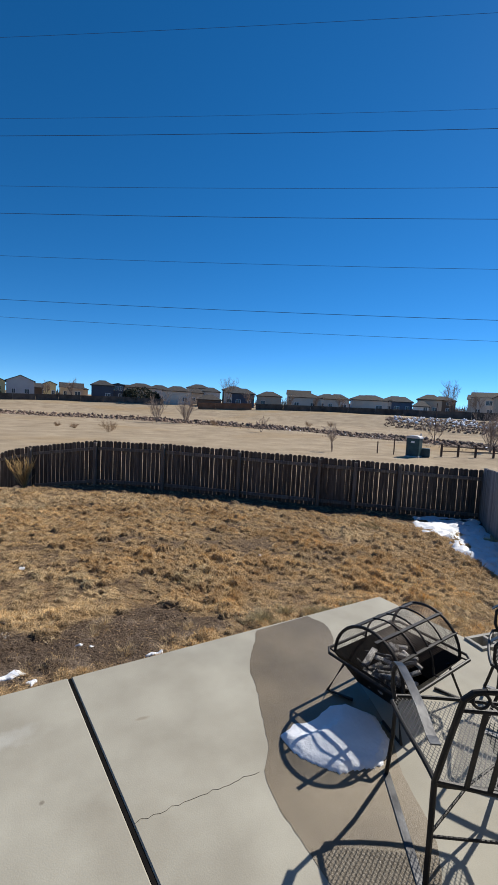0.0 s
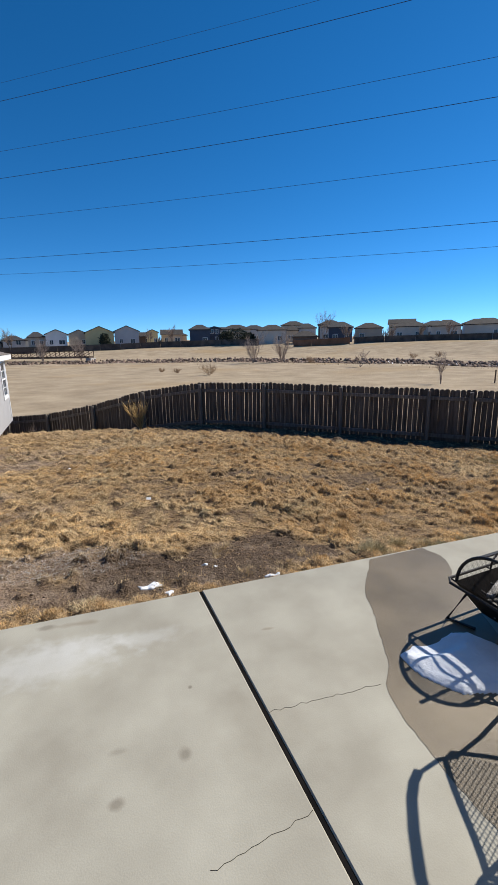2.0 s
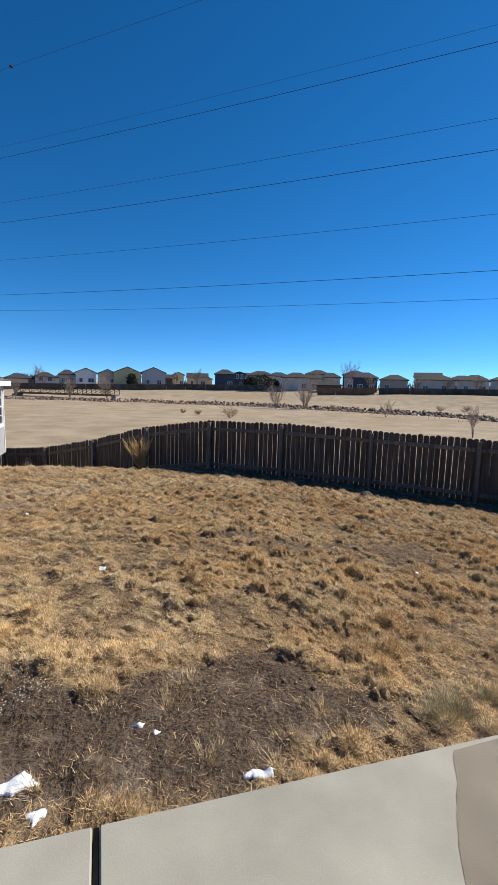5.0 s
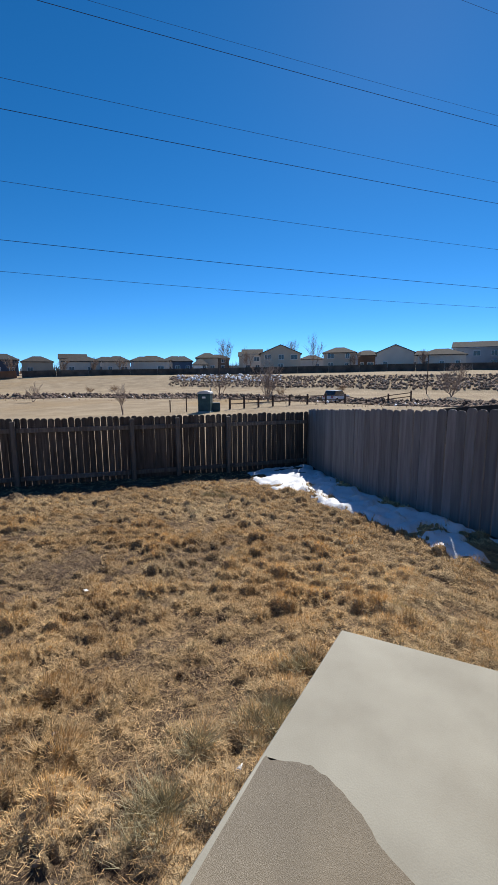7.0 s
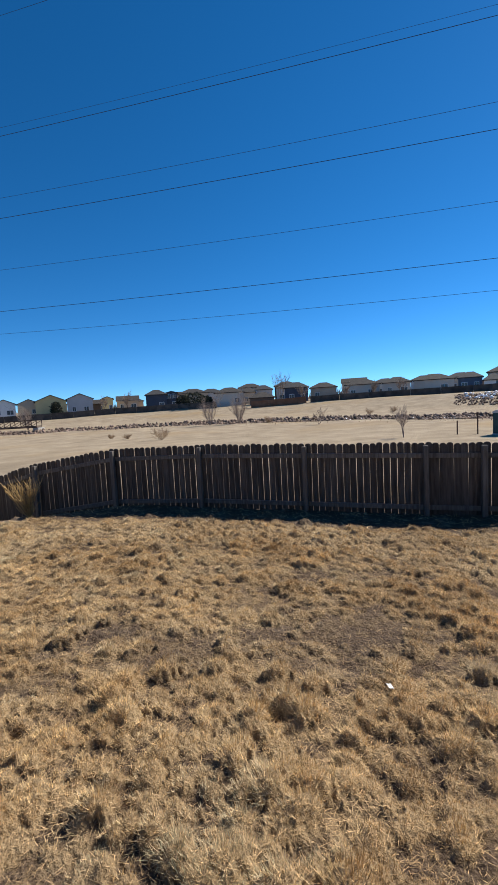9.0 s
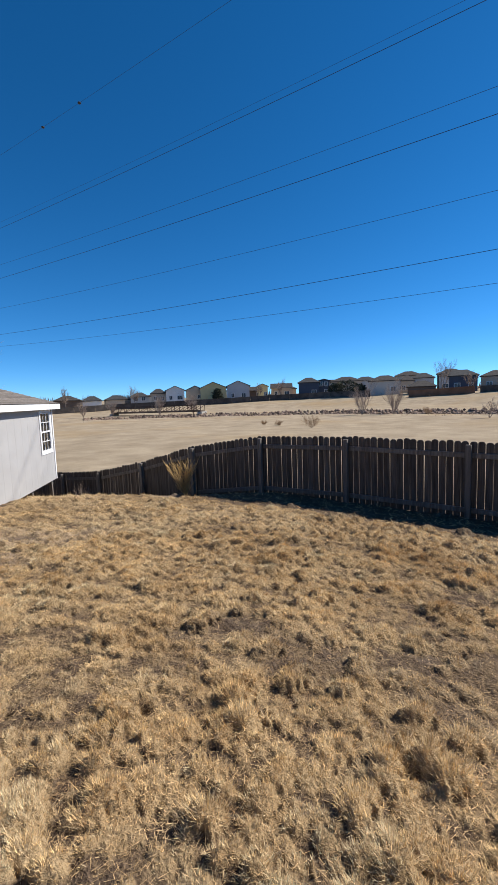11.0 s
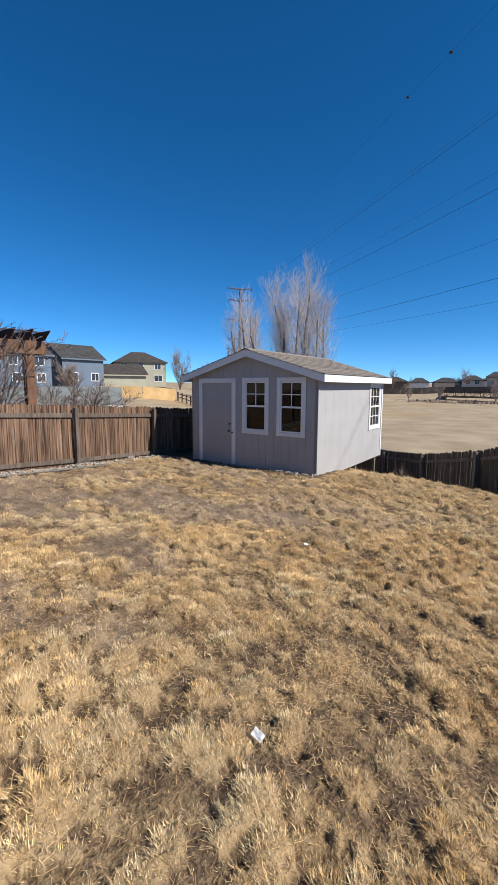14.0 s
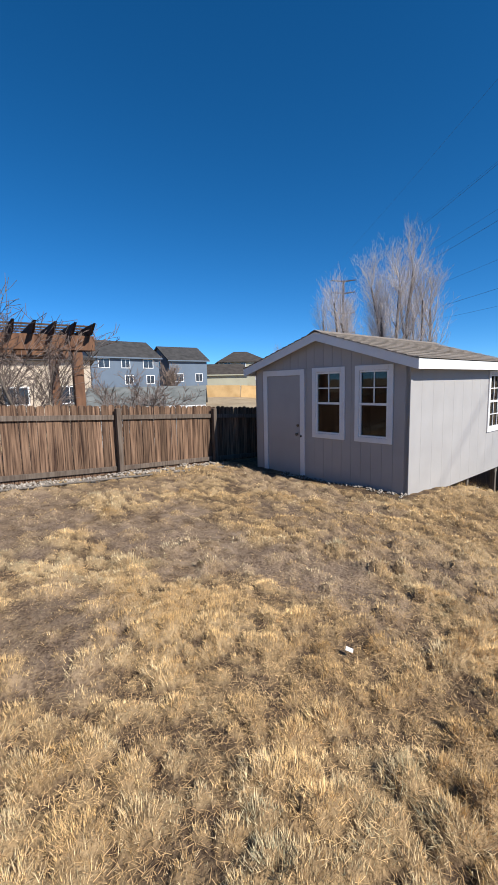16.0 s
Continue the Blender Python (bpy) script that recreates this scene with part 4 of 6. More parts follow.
strip = [(8.6, 3.62), (7.35, 2.38), (6.02, 1.08), (5.27, 0.03), (4.52, -1.1), (3.85, -2.1), (3.3, -1.6), (3.55, -0.85), (4.0, -0.3), (4.3, 0.1), (4.6, 0.6), (4.85, 1.2), (5.38, 1.95), (5.68, 2.8), (6.1, 3.4), (6.7, 4.05), (7.15, 4.4), (7.9, 4.15)]
heap("snow_drift", "old crusty white snow along the grey fence", strip, 0.035, 21, zf=ground_h, pits=1.0, res=0.06)
PM = patio.matrix_world
ice = [(-2.08, -1.12), (-1.94, -1.02), (-1.72, -1.02), (-1.52, -1.09), (-1.43, -1.27), (-1.5, -1.46), (-1.7, -1.55), (-1.93, -1.48), (-2.06, -1.3)]
heap("snow_patch", "leftover snow in the shade under the fire pit", ice, 0.024, 33, res=0.011, pits=0.75, m=PM @ Matrix.Translation((0, 0, 0.003)))
rs_lump = np.random.RandomState(77)
for k, (x, y, r) in enumerate(((-1.92, -0.6, 0.085), (-1.75, -0.77, 0.045), (-1.41, -0.31, 0.05), (-1.33, -0.37, 0.022), (-0.88, -0.68, 0.05), (-0.03, -0.6, 0.016), (0.53, -0.55, 0.018))):
    o = [(x + r * w * math.cos(a) * (1.3 if k % 2 == 0 else 0.9), y + r * w * math.sin(a) * 0.8) for a, w in zip(np.linspace(0, math.tau, 12)[:-1], rs_lump.uniform(0.45, 1.2, 11))]
    heap("snow_patch", "small melting lump of snow on bare soil", o, 0.011, 40 + k, zf=ground_h, res=0.008)
M_paper = mat("crumpled_white_plastic", (0.72, 0.72, 0.72), (0.82, 0.82, 0.82), 12, 0.5, 0.3, 60)
for k, (x, y, w, tilt) in enumerate(((-1.955, 1.77, 0.03, 35), (-3.39, 4.06, 0.022, 20), (1.12, 1.48, 0.026, 15))):
    bm = bmesh.new()
    bmesh.ops.create_grid(bm, x_segments=5, y_segments=5, size=w)
    for v in bm.verts:
        v.co.z += 0.25 * w * noise.noise(v.co * 25 + Vector((k, 0, 0)))
        v.co.y *= 0.6
    bmesh.ops.solidify(bm, geom=bm.faces[:], thickness=0.002)
    ob = part("litter", bm, M_paper, None)
    ob.matrix_world = pose(x, y, float(ground_h(x, y)) + 0.048, tilt, 10, 40 * k)
    tagged(ob, "crumpled scrap of white plastic on the dry grass", "litter")

# concrete blocks beside the patio
M_block = mat("grey_concrete_block", (0.30, 0.29, 0.26), (0.40, 0.385, 0.35), 6, 0.9, 0.4, 90)


def block_mesh():
    bm = bmesh.new()
    L, Wd, H, t = 0.39, 0.19, 0.19, 0.03
    for a in ((0, 0, L, t), (0, Wd - t, L, Wd), (0, t, t, Wd - t), (L - t, t, L, Wd - t), (L / 2 - t / 2, t, L / 2 + t / 2, Wd - t)):
        bm = box(a[0], a[1], 0, a[2], a[3], H, 0, bm)
    return bm


for x, y, yaw in ((1.66, -1.66, -4), (2.07, -1.70, -8), (2.49, -1.76, -4), (1.86, -1.72, -82), (1.92, -2.13, -82)):
    blk = part("concrete_block", block_mesh(), M_block, None)
    blk.matrix_world = pose(x, y, -0.17, 0, 0, yaw)
    tagged(blk, "hollow grey concrete block edging the gravel bed", "concrete block", "edging blocks")


# ---- stones ----
def pebbles(name, label, spots, size, material, seed, category="gravel"):
    """Many small uneven stones as one mesh."""
    rs = np.random.RandomState(seed)
    base = np.array([(1, 0, 0), (-1, 0, 0), (0, 1, 0), (0, -1, 0), (0, 0, 1), (0, 0, -1), (0.7, 0.7, 0.35), (-0.7, 0.6, 0.4), (-0.6, -0.7, 0.4), (0.7, -0.7, 0.3)])
    tri = np.array([(4, 6, 7), (4, 7, 8), (4, 8, 9), (4, 9, 6), (6, 0, 2), (6, 2, 7), (7, 2, 1), (7, 1, 8), (8, 1, 3), (8, 3, 9), (9, 3, 0), (9, 0, 6), (5, 2, 0), (5, 1, 2), (5, 3, 1), (5, 0, 3)])
    n = len(spots)
    S = np.asarray(spots)
    sc = size * rs.uniform(0.45, 1.3, (n, 1, 1)) * rs.uniform(0.6, 1.2, (n, 1, 3))
    v = base[None] * (1 + rs.uniform(-0.25, 0.25, (n, 10, 3)))
    a = rs.uniform(0, math.tau, n)
    v = v * sc
    x, y = v[..., 0] * np.cos(a)[:, None] - v[..., 1] * np.sin(a)[:, None], v[..., 0] * np.sin(a)[:, None] + v[..., 1] * np.cos(a)[:, None]
    V = np.stack([x, y, v[..., 2]], -1) + S[:, None, :]
    F = tri[None] + (np.arange(n) * 10)[:, None, None]
    ob = new(name, fast_mesh(name, V.reshape(-1, 3), F.reshape(-1, 3), material))
    return tagged(ob, label, category, kind="stuff")


M_gravel = mat("pale_gravel", (0.19, 0.165, 0.14), (0.39, 0.345, 0.30), 30, 0.9, 0.2, 90, rand=0.35, island=True)
M_grit = mat("pale_grit", (0.40, 0.37, 0.33), (0.70, 0.67, 0.62), 30, 0.8, 0, 90, rand=0.3, island=True)
M_rock = mat("creek_rock", (0.15, 0.10, 0.072), (0.30, 0.215, 0.16), 0.8, 0.95, 0.5, 6, rand=0.5, island=True)
rs = np.random.RandomState(5)
sp = []
for (xa, ya), (xb, yb) in zip(LEFT_LINE[:5], LEFT_LINE[1:5]):
    for _ in range(520):
        t, o = rs.rand(), rs.rand() ** 1.3 * 0.42 + 0.1
        x, y = xa + (xb - xa) * t + o, ya + (yb - ya) * t + 0.1 * o
        sp.append((x, y, float(ground_h(x, y)) + 0.008))
pebbles("gravel_strip", "pale loose gravel along the plank fence", sp, 0.028, M_gravel, 6)
sp = []
for _ in range(230):
    p = SH @ Vector((rs.uniform(0.9, 3.55), -0.02 - rs.rand() ** 1.5 * 0.22, 0))
    sp.append((p.x, p.y, float(ground_h(p.x, p.y)) + 0.012))
pebbles("gravel_strip", "pale stones along the foot of the shed", sp, 0.022, M_gravel, 7)
sp = [(1.95 + rs.rand() * 1.3, -1.62 - rs.rand() * 1.1, -0.02 + rs.rand() * 0.03) for _ in range(900)]
pebbles("gravel_bed", "loose gravel bed behind the concrete blocks", sp, 0.024, M_gravel, 8)
sp = []
for _ in range(36):
    x, y = rs.uniform(-3.2, 0.3), rs.uniform(-0.8, 0.25)
    sp.append((x, y, float(ground_h(x, y)) + 0.004))
pebbles("soil_clods", "small dark clods and stones on bare soil", sp, 0.014, mat("dark_clod", (0.10, 0.07, 0.05), (0.26, 0.20, 0.15), 20, 0.95, 0.3, rand=0.3, island=True), 9, "soil")
sp = []
for _ in range(1500):
    a, q = rs.uniform(0, math.tau), math.sqrt(rs.rand())
    x, y = -2.75 + 0.8 * q * math.cos(a), 0.05 + 0.34 * q * math.sin(a)
    sp.append((x, y, float(ground_h(x, y)) + 0.002))
pebbles("fine_grit", "pale crushed grit trodden into the bare soil", sp, 0.0045, M_grit, 10)
edging = [(-9.02, 2.0), (-9.1, 2.6), (-9.25, 3.5), (-9.4, 4.6), (-9.55, 5.6), (-9.7, 6.7)]
tagged(part("edging", tube([(x, y, ground_z(x, y) + 0.02) for x, y in edging], 0.018), M_post, None), "thin dark edging strip beside the gravel", "garden edging")


# ---- bare trees and shrubs ----
def branches(seed, height, levels, spread, start=(0, 0, 0), trunk_r=0.1, kids=(3, 5), up=0.35, lean=(0, 0), first=0.25, shrink=0.62, stems=1, fan=0.32):
    """Tapered limbs as (a, b, ra, rb), grown from the base."""
    rd = random.Random(seed)
    out = []

    def grow(p, d, length, r, level):
        n = 3 if level > 1 else 2
        for k in range(n):
            bend = Vector((rd.gauss(0, 0.10), rd.gauss(0, 0.10), rd.gauss(0, 0.05) + up * 0.22))
            d = (d + bend).normalized()
            q = p + d * length / n
            r2 = r * (0.80 if level else 0.45)
            out.append((p, q, r, r2))
            if level > 0 and (k > 0 or level < levels or stems > 3):
                for _ in range(rd.randint(*kids) if level > 1 else rd.randint(2, 4)):
                    side = Vector((rd.gauss(0, 1), rd.gauss(0, 1), rd.gauss(0, 0.4)))
                    side = (side - d * side.dot(d)).normalized()
                    nd = (d * rd.uniform(0.6, 1.0) + side * spread * rd.uniform(0.6, 1.2) + Vector((0, 0, up))).normalized()
                    grow(p + d * (length / n) * rd.uniform(0.2, 1.0), nd, length * shrink * rd.uniform(0.7, 1.1), r2 * 0.55, level - 1)
            p, r = q, r2
    for s in range(stems):
        a0 = math.tau * (s + rd.uniform(-0.3, 0.3)) / stems
        o0 = (fan * rd.uniform(0.5, 1.2)) if stems > 1 else 0
        d0 = Vector((lean[0] + o0 * math.cos(a0), lean[1] + o0 * math.sin(a0), 1)).normalized()
        grow(Vector(start), d0, height * (0.55 if stems == 1 else rd.uniform(0.45, 0.6)), trunk_r * (1 if s == 0 else 0.7), levels)
    return out


def limbs_mesh(segs, rmin, rmax, sides=4, thin=0.0):
    pick = [s for s in segs if rmin <= s[2] < rmax]
    if not pick:
        pick = segs[:1]
    A = np.array([s[0][:] for s in pick])
    B = np.array([s[1][:] for s in pick])
    ra = np.maximum(np.array([s[2] for s in pick]), thin)
    rb = np.maximum(np.array([s[3] for s in pick]), thin * 0.7)
    d = B - A
    d /= np.linalg.norm(d, axis=1, keepdims=True) + 1e-9
    ref = np.where(np.abs(d[:, 2:3]) < 0.9, np.array([[0, 0, 1.0]]), np.array([[1.0, 0, 0]]))
    u = np.cross(d, ref)
    u /= np.linalg.norm(u, axis=1, keepdims=True) + 1e-9
    w = np.cross(d, u)
    V, n = [], len(pick)
    for P, r in ((A, ra), (B, rb)):
        for k in range(sides):
            c, s_ = math.cos(k * math.tau / sides), math.sin(k * math.tau / sides)
            V.append(P + (u * c + w * s_) * r[:, None])
    V = np.stack(V, 1).reshape(-1, 3)
    F = []
    for k in range(sides):
        k2 = (k + 1) % sides
        F.append(np.stack([np.arange(n) * 2 * sides + i for i in (k, k2, sides + k2, sides + k)], 1))
    return V, np.concatenate(F)


M_bark = mat("grey_brown_bark", (0.10, 0.08, 0.065), (0.19, 0.155, 0.13), 5, 0.9, 0.4, 60)
M_twig = mat("brown_twigs", (0.20, 0.15, 0.12), (0.34, 0.265, 0.215), 2, 0.9, 0)
M_dark_twig = mat("dark_brown_twigs", (0.12, 0.09, 0.08), (0.25, 0.195, 0.17), 3, 0.9, 0)
M_prairie_twig = mat("brown_grey_twigs", (0.24, 0.18, 0.145), (0.38, 0.30, 0.25), 3, 0.9, 0)
M_pale_twig = mat("pale_silver_twigs", (0.44, 0.385, 0.36), (0.64, 0.575, 0.545), 1, 0.9, 0)
M_gold_twig = mat("golden_twigs", (0.40, 0.26, 0.10), (0.62, 0.44, 0.2), 4, 0.9, 0)
M_weed = mat("dry_red_weeds", (0.27, 0.17, 0.10), (0.44, 0.31, 0.19), 1.5, 0.95, 0)


def bare_tree(name, label, x, y, segs, split, bark, twig, thin, category="tree", sink=0.05):
    z = ground_z(x, y) - sink
    t = thing(name, label, category, pose(x, y, z))
    V, F = limbs_mesh(segs, split, 99, 7)
    part("trunk", fast_mesh("trunk", V, F, bark), None, t)
    V, F = limbs_mesh(segs, 0, split, 3, thin)
    part("crown", fast_mesh("crown", V, F, twig), None, t, "bare leafless twigs")
    return t


def vase_limbs(seed, height, width, stems):
    """Steep dark stems fanning from one foot, with ever finer upswept twigs in a tall oval crown."""
    rd = random.Random(seed)
    out = []

    def shoot(p, d, length, r, n, up):
        pts = [(p, r)]
        for k in range(n):
            d = (d + Vector((rd.gauss(0, 0.055), rd.gauss(0, 0.055), up * 0.2))).normalized()
            q, r2 = p + d * length / n, r * (1 - 0.75 / n)
            out.append((p, q, r, r2))
            p, r = q, r2
            pts.append((p, r, d))
        return pts[1:]

    def fork(d, ang, up):
        side = Vector((rd.gauss(0, 1), rd.gauss(0, 1), 0.1))
        side = (side - d * side.dot(d)).normalized()
        return (d * math.cos(ang) + side * math.sin(ang) + Vector((0, 0, up))).normalized()

    for s_ in range(stems):
        a = 2.4 * s_ + rd.uniform(-0.25, 0.25)
        out_ = width * math.sqrt((s_ + 0.3) / stems) * rd.uniform(0.85, 1.1)
        h = height * (1 - 0.3 * (out_ / width) ** 2) * rd.uniform(0.9, 1.0)
        d = Vector((math.cos(a) * out_ * 1.25, math.sin(a) * out_ * 1.25, h)).normalized()
        stem = shoot(Vector((math.cos(a) * 0.1, math.sin(a) * 0.1, 0)), d, h, 0.075 if s_ % 2 else 0.1, 9, 0.35)
        for k, (p, r, d) in enumerate(stem[1:], 1):
            for _ in range(3 if k < 7 else 4):
                lim = shoot(p, fork(d, rd.uniform(0.35, 0.7), 0.3), height * rd.uniform(0.13, 0.22) * (1 - 0.05 * k), r * 0.45, 4, 0.5)
                for p2, r2, d2 in lim:
                    for _ in range(2):
                        tw = shoot(p2, fork(d2, rd.uniform(0.35, 0.8), 0.25), height * rd.uniform(0.05, 0.10), r2 * 0.5, 2, 0.5)
                        for p3, r3, d3 in tw:
                            for _ in range(3):
                                shoot(p3, fork(d3, rd.uniform(0.3, 0.8), 0.2), height * rd.uniform(0.025, 0.055), r3 * 0.5, 1, 0.4)
    return out


bare_tree("tree", "tall leafless tree with pale silver twigs behind the shed", -13.6, 17.3, vase_limbs(31, 8.5, 2.1, 11), 0.024, M_bark, M_pale_twig, 0.0032)
bare_tree("tree", "smaller leafless tree with pale twigs", -17.9, 17.9, vase_limbs(12, 7.6, 1.5, 5), 0.02, M_bark, M_pale_twig, 0.0032)
bare_tree("tree", "spreading leafless tree with dark twigs behind the plank fence", -11.6, 3.1, branches(14, 4.3, 3, 0.75, trunk_r=0.045, kids=(2, 3), up=0.14, shrink=0.54, stems=6, fan=0.5), 0.02, M_bark, M_dark_twig, 0.0058)
bare_tree("tree", "low leafless tree with dark twigs beside the pergola", -12.2, 5.6, branches(15, 2.8, 3, 0.75, trunk_r=0.035, kids=(2, 3), up=0.12, shrink=0.54, stems=6, fan=0.7), 0.018, M_bark, M_dark_twig, 0.0058)
bare_tree("shrub", "golden bare upright shrub against the dark fence", -2.35, 10.05, branches(21, 1.1, 2, 0.4, trunk_r=0.014, kids=(2, 3), up=0.16, lean=(-0.12, 0), shrink=0.6, stems=9, fan=0.36), 0.012, M_gold_twig, M_gold_twig, 0.004, "shrub")
bare_tree("shrub", "grey leafless brush beside the shed posts", -6.25, 12.75, branches(22, 0.8, 2, 0.6, trunk_r=0.014, kids=(3, 5), up=0.2, shrink=0.7, stems=8), 0.008, M_twig, M_twig, 0.004, "shrub")


def at_az(az, r):
    return -math.sin(radians(az)) * r, math.cos(radians(az)) * r


# prairie trees and brush: azimuth, distance, height, stems
for k, (az, r, h, st) in enumerate(((-11.9, 79, 6.4, 3), (-15.8, 80, 7.2, 4), (-37.2, 40, 3.4, 1), (-56.5, 55, 6.0, 4), (-50.0, 60, 4.2, 1), (-79.5, 62, 5.5, 4), (14.6, 112, 6.5, 4), (10.2, 112, 7.0, 4), (20.5, 120, 4.5, 3), (-26.5, 64, 2.6, 1), (24, 122, 4.5, 3))):
    x, y = at_az(az, r)
    bare_tree("tree", "leafless brown tree standing in the prairie", x, y, branches(50 + k, h, 3, 0.5, trunk_r=0.03 + 0.008 * h, kids=(2, 2), up=0.18, shrink=0.58, stems=st + 2, fan=0.42), 0.03, M_prairie_twig, M_prairie_twig, 0.008)["group"] = "prairie trees"
for k, (az, r, h) in enumerate(((-5.3, 52, 1.6), (-1.0, 57, 0.8), (1.0, 60, 0.8), (-33, 86, 1.5), (-36, 90, 1.2), (-19.8, 78, 1.4), (-58, 66, 1.6), (-66, 70, 1.4))):
    x, y = at_az(az, r)
    bare_tree("shrub", "low rusty brown brush in the prairie grass", x, y, branches(80 + k, h * 1.3, 2, 0.7, trunk_r=0.02, kids=(2, 3), up=0.1, shrink=0.6, stems=8, fan=1.0), 0.012, M_weed, M_weed, 0.009, "shrub")["group"] = "prairie brush"


# ---- creek with its stones ----
rs = np.random.RandomState(12)


def creek_spots(n, a0, a1, lo, hi):
    out = []
    for _ in range(n):
        az = rs.uniform(a0, a1)
        k = rs.uniform(lo, hi)
        r = creek_r(az) * k
        x, y = at_az(az, r)
        out.append((x, y, float(ground_h(x, y)) + 0.12))
    return out


M_bank_rock = mat("tan_bank_rock", (0.20, 0.135, 0.095), (0.38, 0.28, 0.205), 0.8, 0.95, 0.5, 6, rand=0.5, island=True)
pebbles("creek_stones", "dark riprap stones lining the creek bed", creek_spots(7000, -95, 24, 0.945, 1.07), 0.34, M_rock, 13, "rocks")
pebbles("bank_stones", "broken stones on the steep far bank", creek_spots(3200, -100, -43, 1.36, 1.58), 0.25, M_bank_rock, 14, "rocks")
pebbles("bank_snow", "patches of snow between the bank stones", creek_spots(170, -58, -44, 1.46, 1.60), 0.36, M_snow, 15, "snow")
pebbles("bank_snow", "flecks of snow between the creek stones", creek_spots(260, -95, -30, 0.95, 1.04), 0.3, M_snow, 16, "snow")
# tall dry weeds along the water
ws = creek_spots(1800, -95, 26, 0.84, 1.12)
V, F = [], []
for x, y, z in ws:
    a, h = rs.uniform(0, math.tau), rs.uniform(-0.05, 0.22)
    w = 0.05
    k = len(V)
    V += [(x - w * math.cos(a), y - w * math.sin(a), z - 0.2), (x + w * math.cos(a), y + w * math.sin(a), z - 0.2), (x + rs.uniform(-0.2, 0.2), y + rs.uniform(-0.2, 0.2), z + h)]
    F.append((k, k + 1, k + 2))
tagged(new("creek_weeds", fast_mesh("creek_weeds", V, F, M_weed)), "tall dry rusty weeds along the creek", "weeds", kind="stuff")


# ---- power lines ----
PHI = radians(-32.76)
wn_dir = Vector((-math.sin(PHI), math.cos(PHI), 0))
wl_dir = Vector((-math.cos(PHI), -math.sin(PHI), 0))
S_POLE, S_END, SAG, S0 = 113.0, -168.0, 0.000325, -27.3
LEVELS = [(17.6, 19.75), (26.6, 21.5), (20.95, 16.9), (26.4, 16.6), (20.1, 12.0), (26.0, 11.4), (21.05, 7.15), (28.5, 7.3)]
THICK = [0.007, 0.008, 0.0125, 0.0105, 0.0125, 0.0105, 0.0125, 0.0115]
for k, (dd, hh) in enumerate(LEVELS):
    line = [wn_dir * dd + wl_dir * s_ + Vector((0, 0, hh + SAG * (s_ - S0) ** 2)) for s_ in np.linspace(S_END, S_POLE, 61)]
    ob = part("power_line", tube(line, THICK[k], None, 5), M_wire, None)
    tagged(ob, "thin dark overhead power line strung between poles", "power line", "power lines")
    if k == 0:
        for s_ in (25.2, 29.5):
            p = wn_dir * dd + wl_dir * s_
            bm = bmesh.new()
            bmesh.ops.create_uvsphere(bm, u_segments=10, v_segments=8, radius=0.075, matrix=Matrix.Translation((p.x, p.y, hh + SAG * (s_ - S0) ** 2)) @ Matrix.Diagonal((1.5, 1.5, 0.9, 1)))
            part("line_marker", bm, M_wire, ob, "small dark marker clipped on the line")


def power_pole(s_, base_d=23.6, scale=1.0):
    p = wn_dir * base_d + wl_dir * s_
    z0 = ground_z(p.x, p.y)
    pl = thing("power_pole", "tall brown steel power pole with four crossarm levels", "power pole", pose(p.x, p.y, z0 - 0.2, 0, 0, math.degrees(PHI)), group="power poles")
    top = 26.4 - z0
    part("mast", tube([(0, 0, 0), (0, 0, top * 0.5), (0, 0, top)], 0.3, None, 12, radii=[0.42, 0.34, 0.24]), M_pole, pl)
    rise = SAG * (s_ - S0) ** 2
    for i in range(0, 8, 2):
        zz = LEVELS[i][1] + rise - z0 + 0.2
        w = 3.1 if i == 0 else 2.9
        for sx in (-1, 1):
            part("crossarm", tube([(0, 0, zz - 0.2), (0, sx * w, zz + 0.15)], 0.1, None, 6, radii=[0.22, 0.13]), M_pole, pl)
            part("insulator", tube([(0, sx * w, zz + 0.1), (0, sx * w, zz - 0.5)], 0.07, None, 6), M_wire, pl)


power_pole(S_POLE)
power_pole(S_END)
for k, (az, r, h) in enumerate(((46.9, 190, 17), (46.4, 205, 17))):
    x, y = at_az(az, r)
    pl = thing("power_pole", "distant slim brown power pole", "power pole", pose(x, y, ground_z(x, y) - 0.2), group="power poles")
    part("mast", tube([(0, 0, 0), (0, 0, h)], 0.25, None, 8), M_pole, pl)
    part("crossarm", box(-1.6, -0.1, h - 1.0, 1.6, 0.1, h - 0.8), M_pole, pl)


# ---- houses round the prairie ----
def paint(name, c):
    return mat(name, tuple(v * 0.9 for v in c), c, 0.6, 0.75, 0.1, 12)


PAINT = {k: paint("siding_" + k, c) for k, c in dict(navy=(0.06, 0.08, 0.115), beige=(0.60, 0.54, 0.465), tan=(0.54, 0.45, 0.35), white=(0.78, 0.77, 0.74), grey=(0.48, 0.49, 0.50), yellow=(0.66, 0.54, 0.28), brown=(0.16, 0.115, 0.085), blue=(0.125, 0.165, 0.22), olive=(0.36, 0.35, 0.27)).items()}
M_roof_far = mat("grey_asphalt_shingle", (0.036, 0.035, 0.035), (0.066, 0.063, 0.062), 1.2, 0.95, 0.4, 14)
M_roof_tan = mat("brown_asphalt_shingle", (0.040, 0.034, 0.030), (0.072, 0.062, 0.054), 1.2, 0.95, 0.4, 14)
M_pane = mat("dark_window", (0.025, 0.03, 0.04), (0.05, 0.06, 0.075), 2, 0.12, 0, spec=0.6)


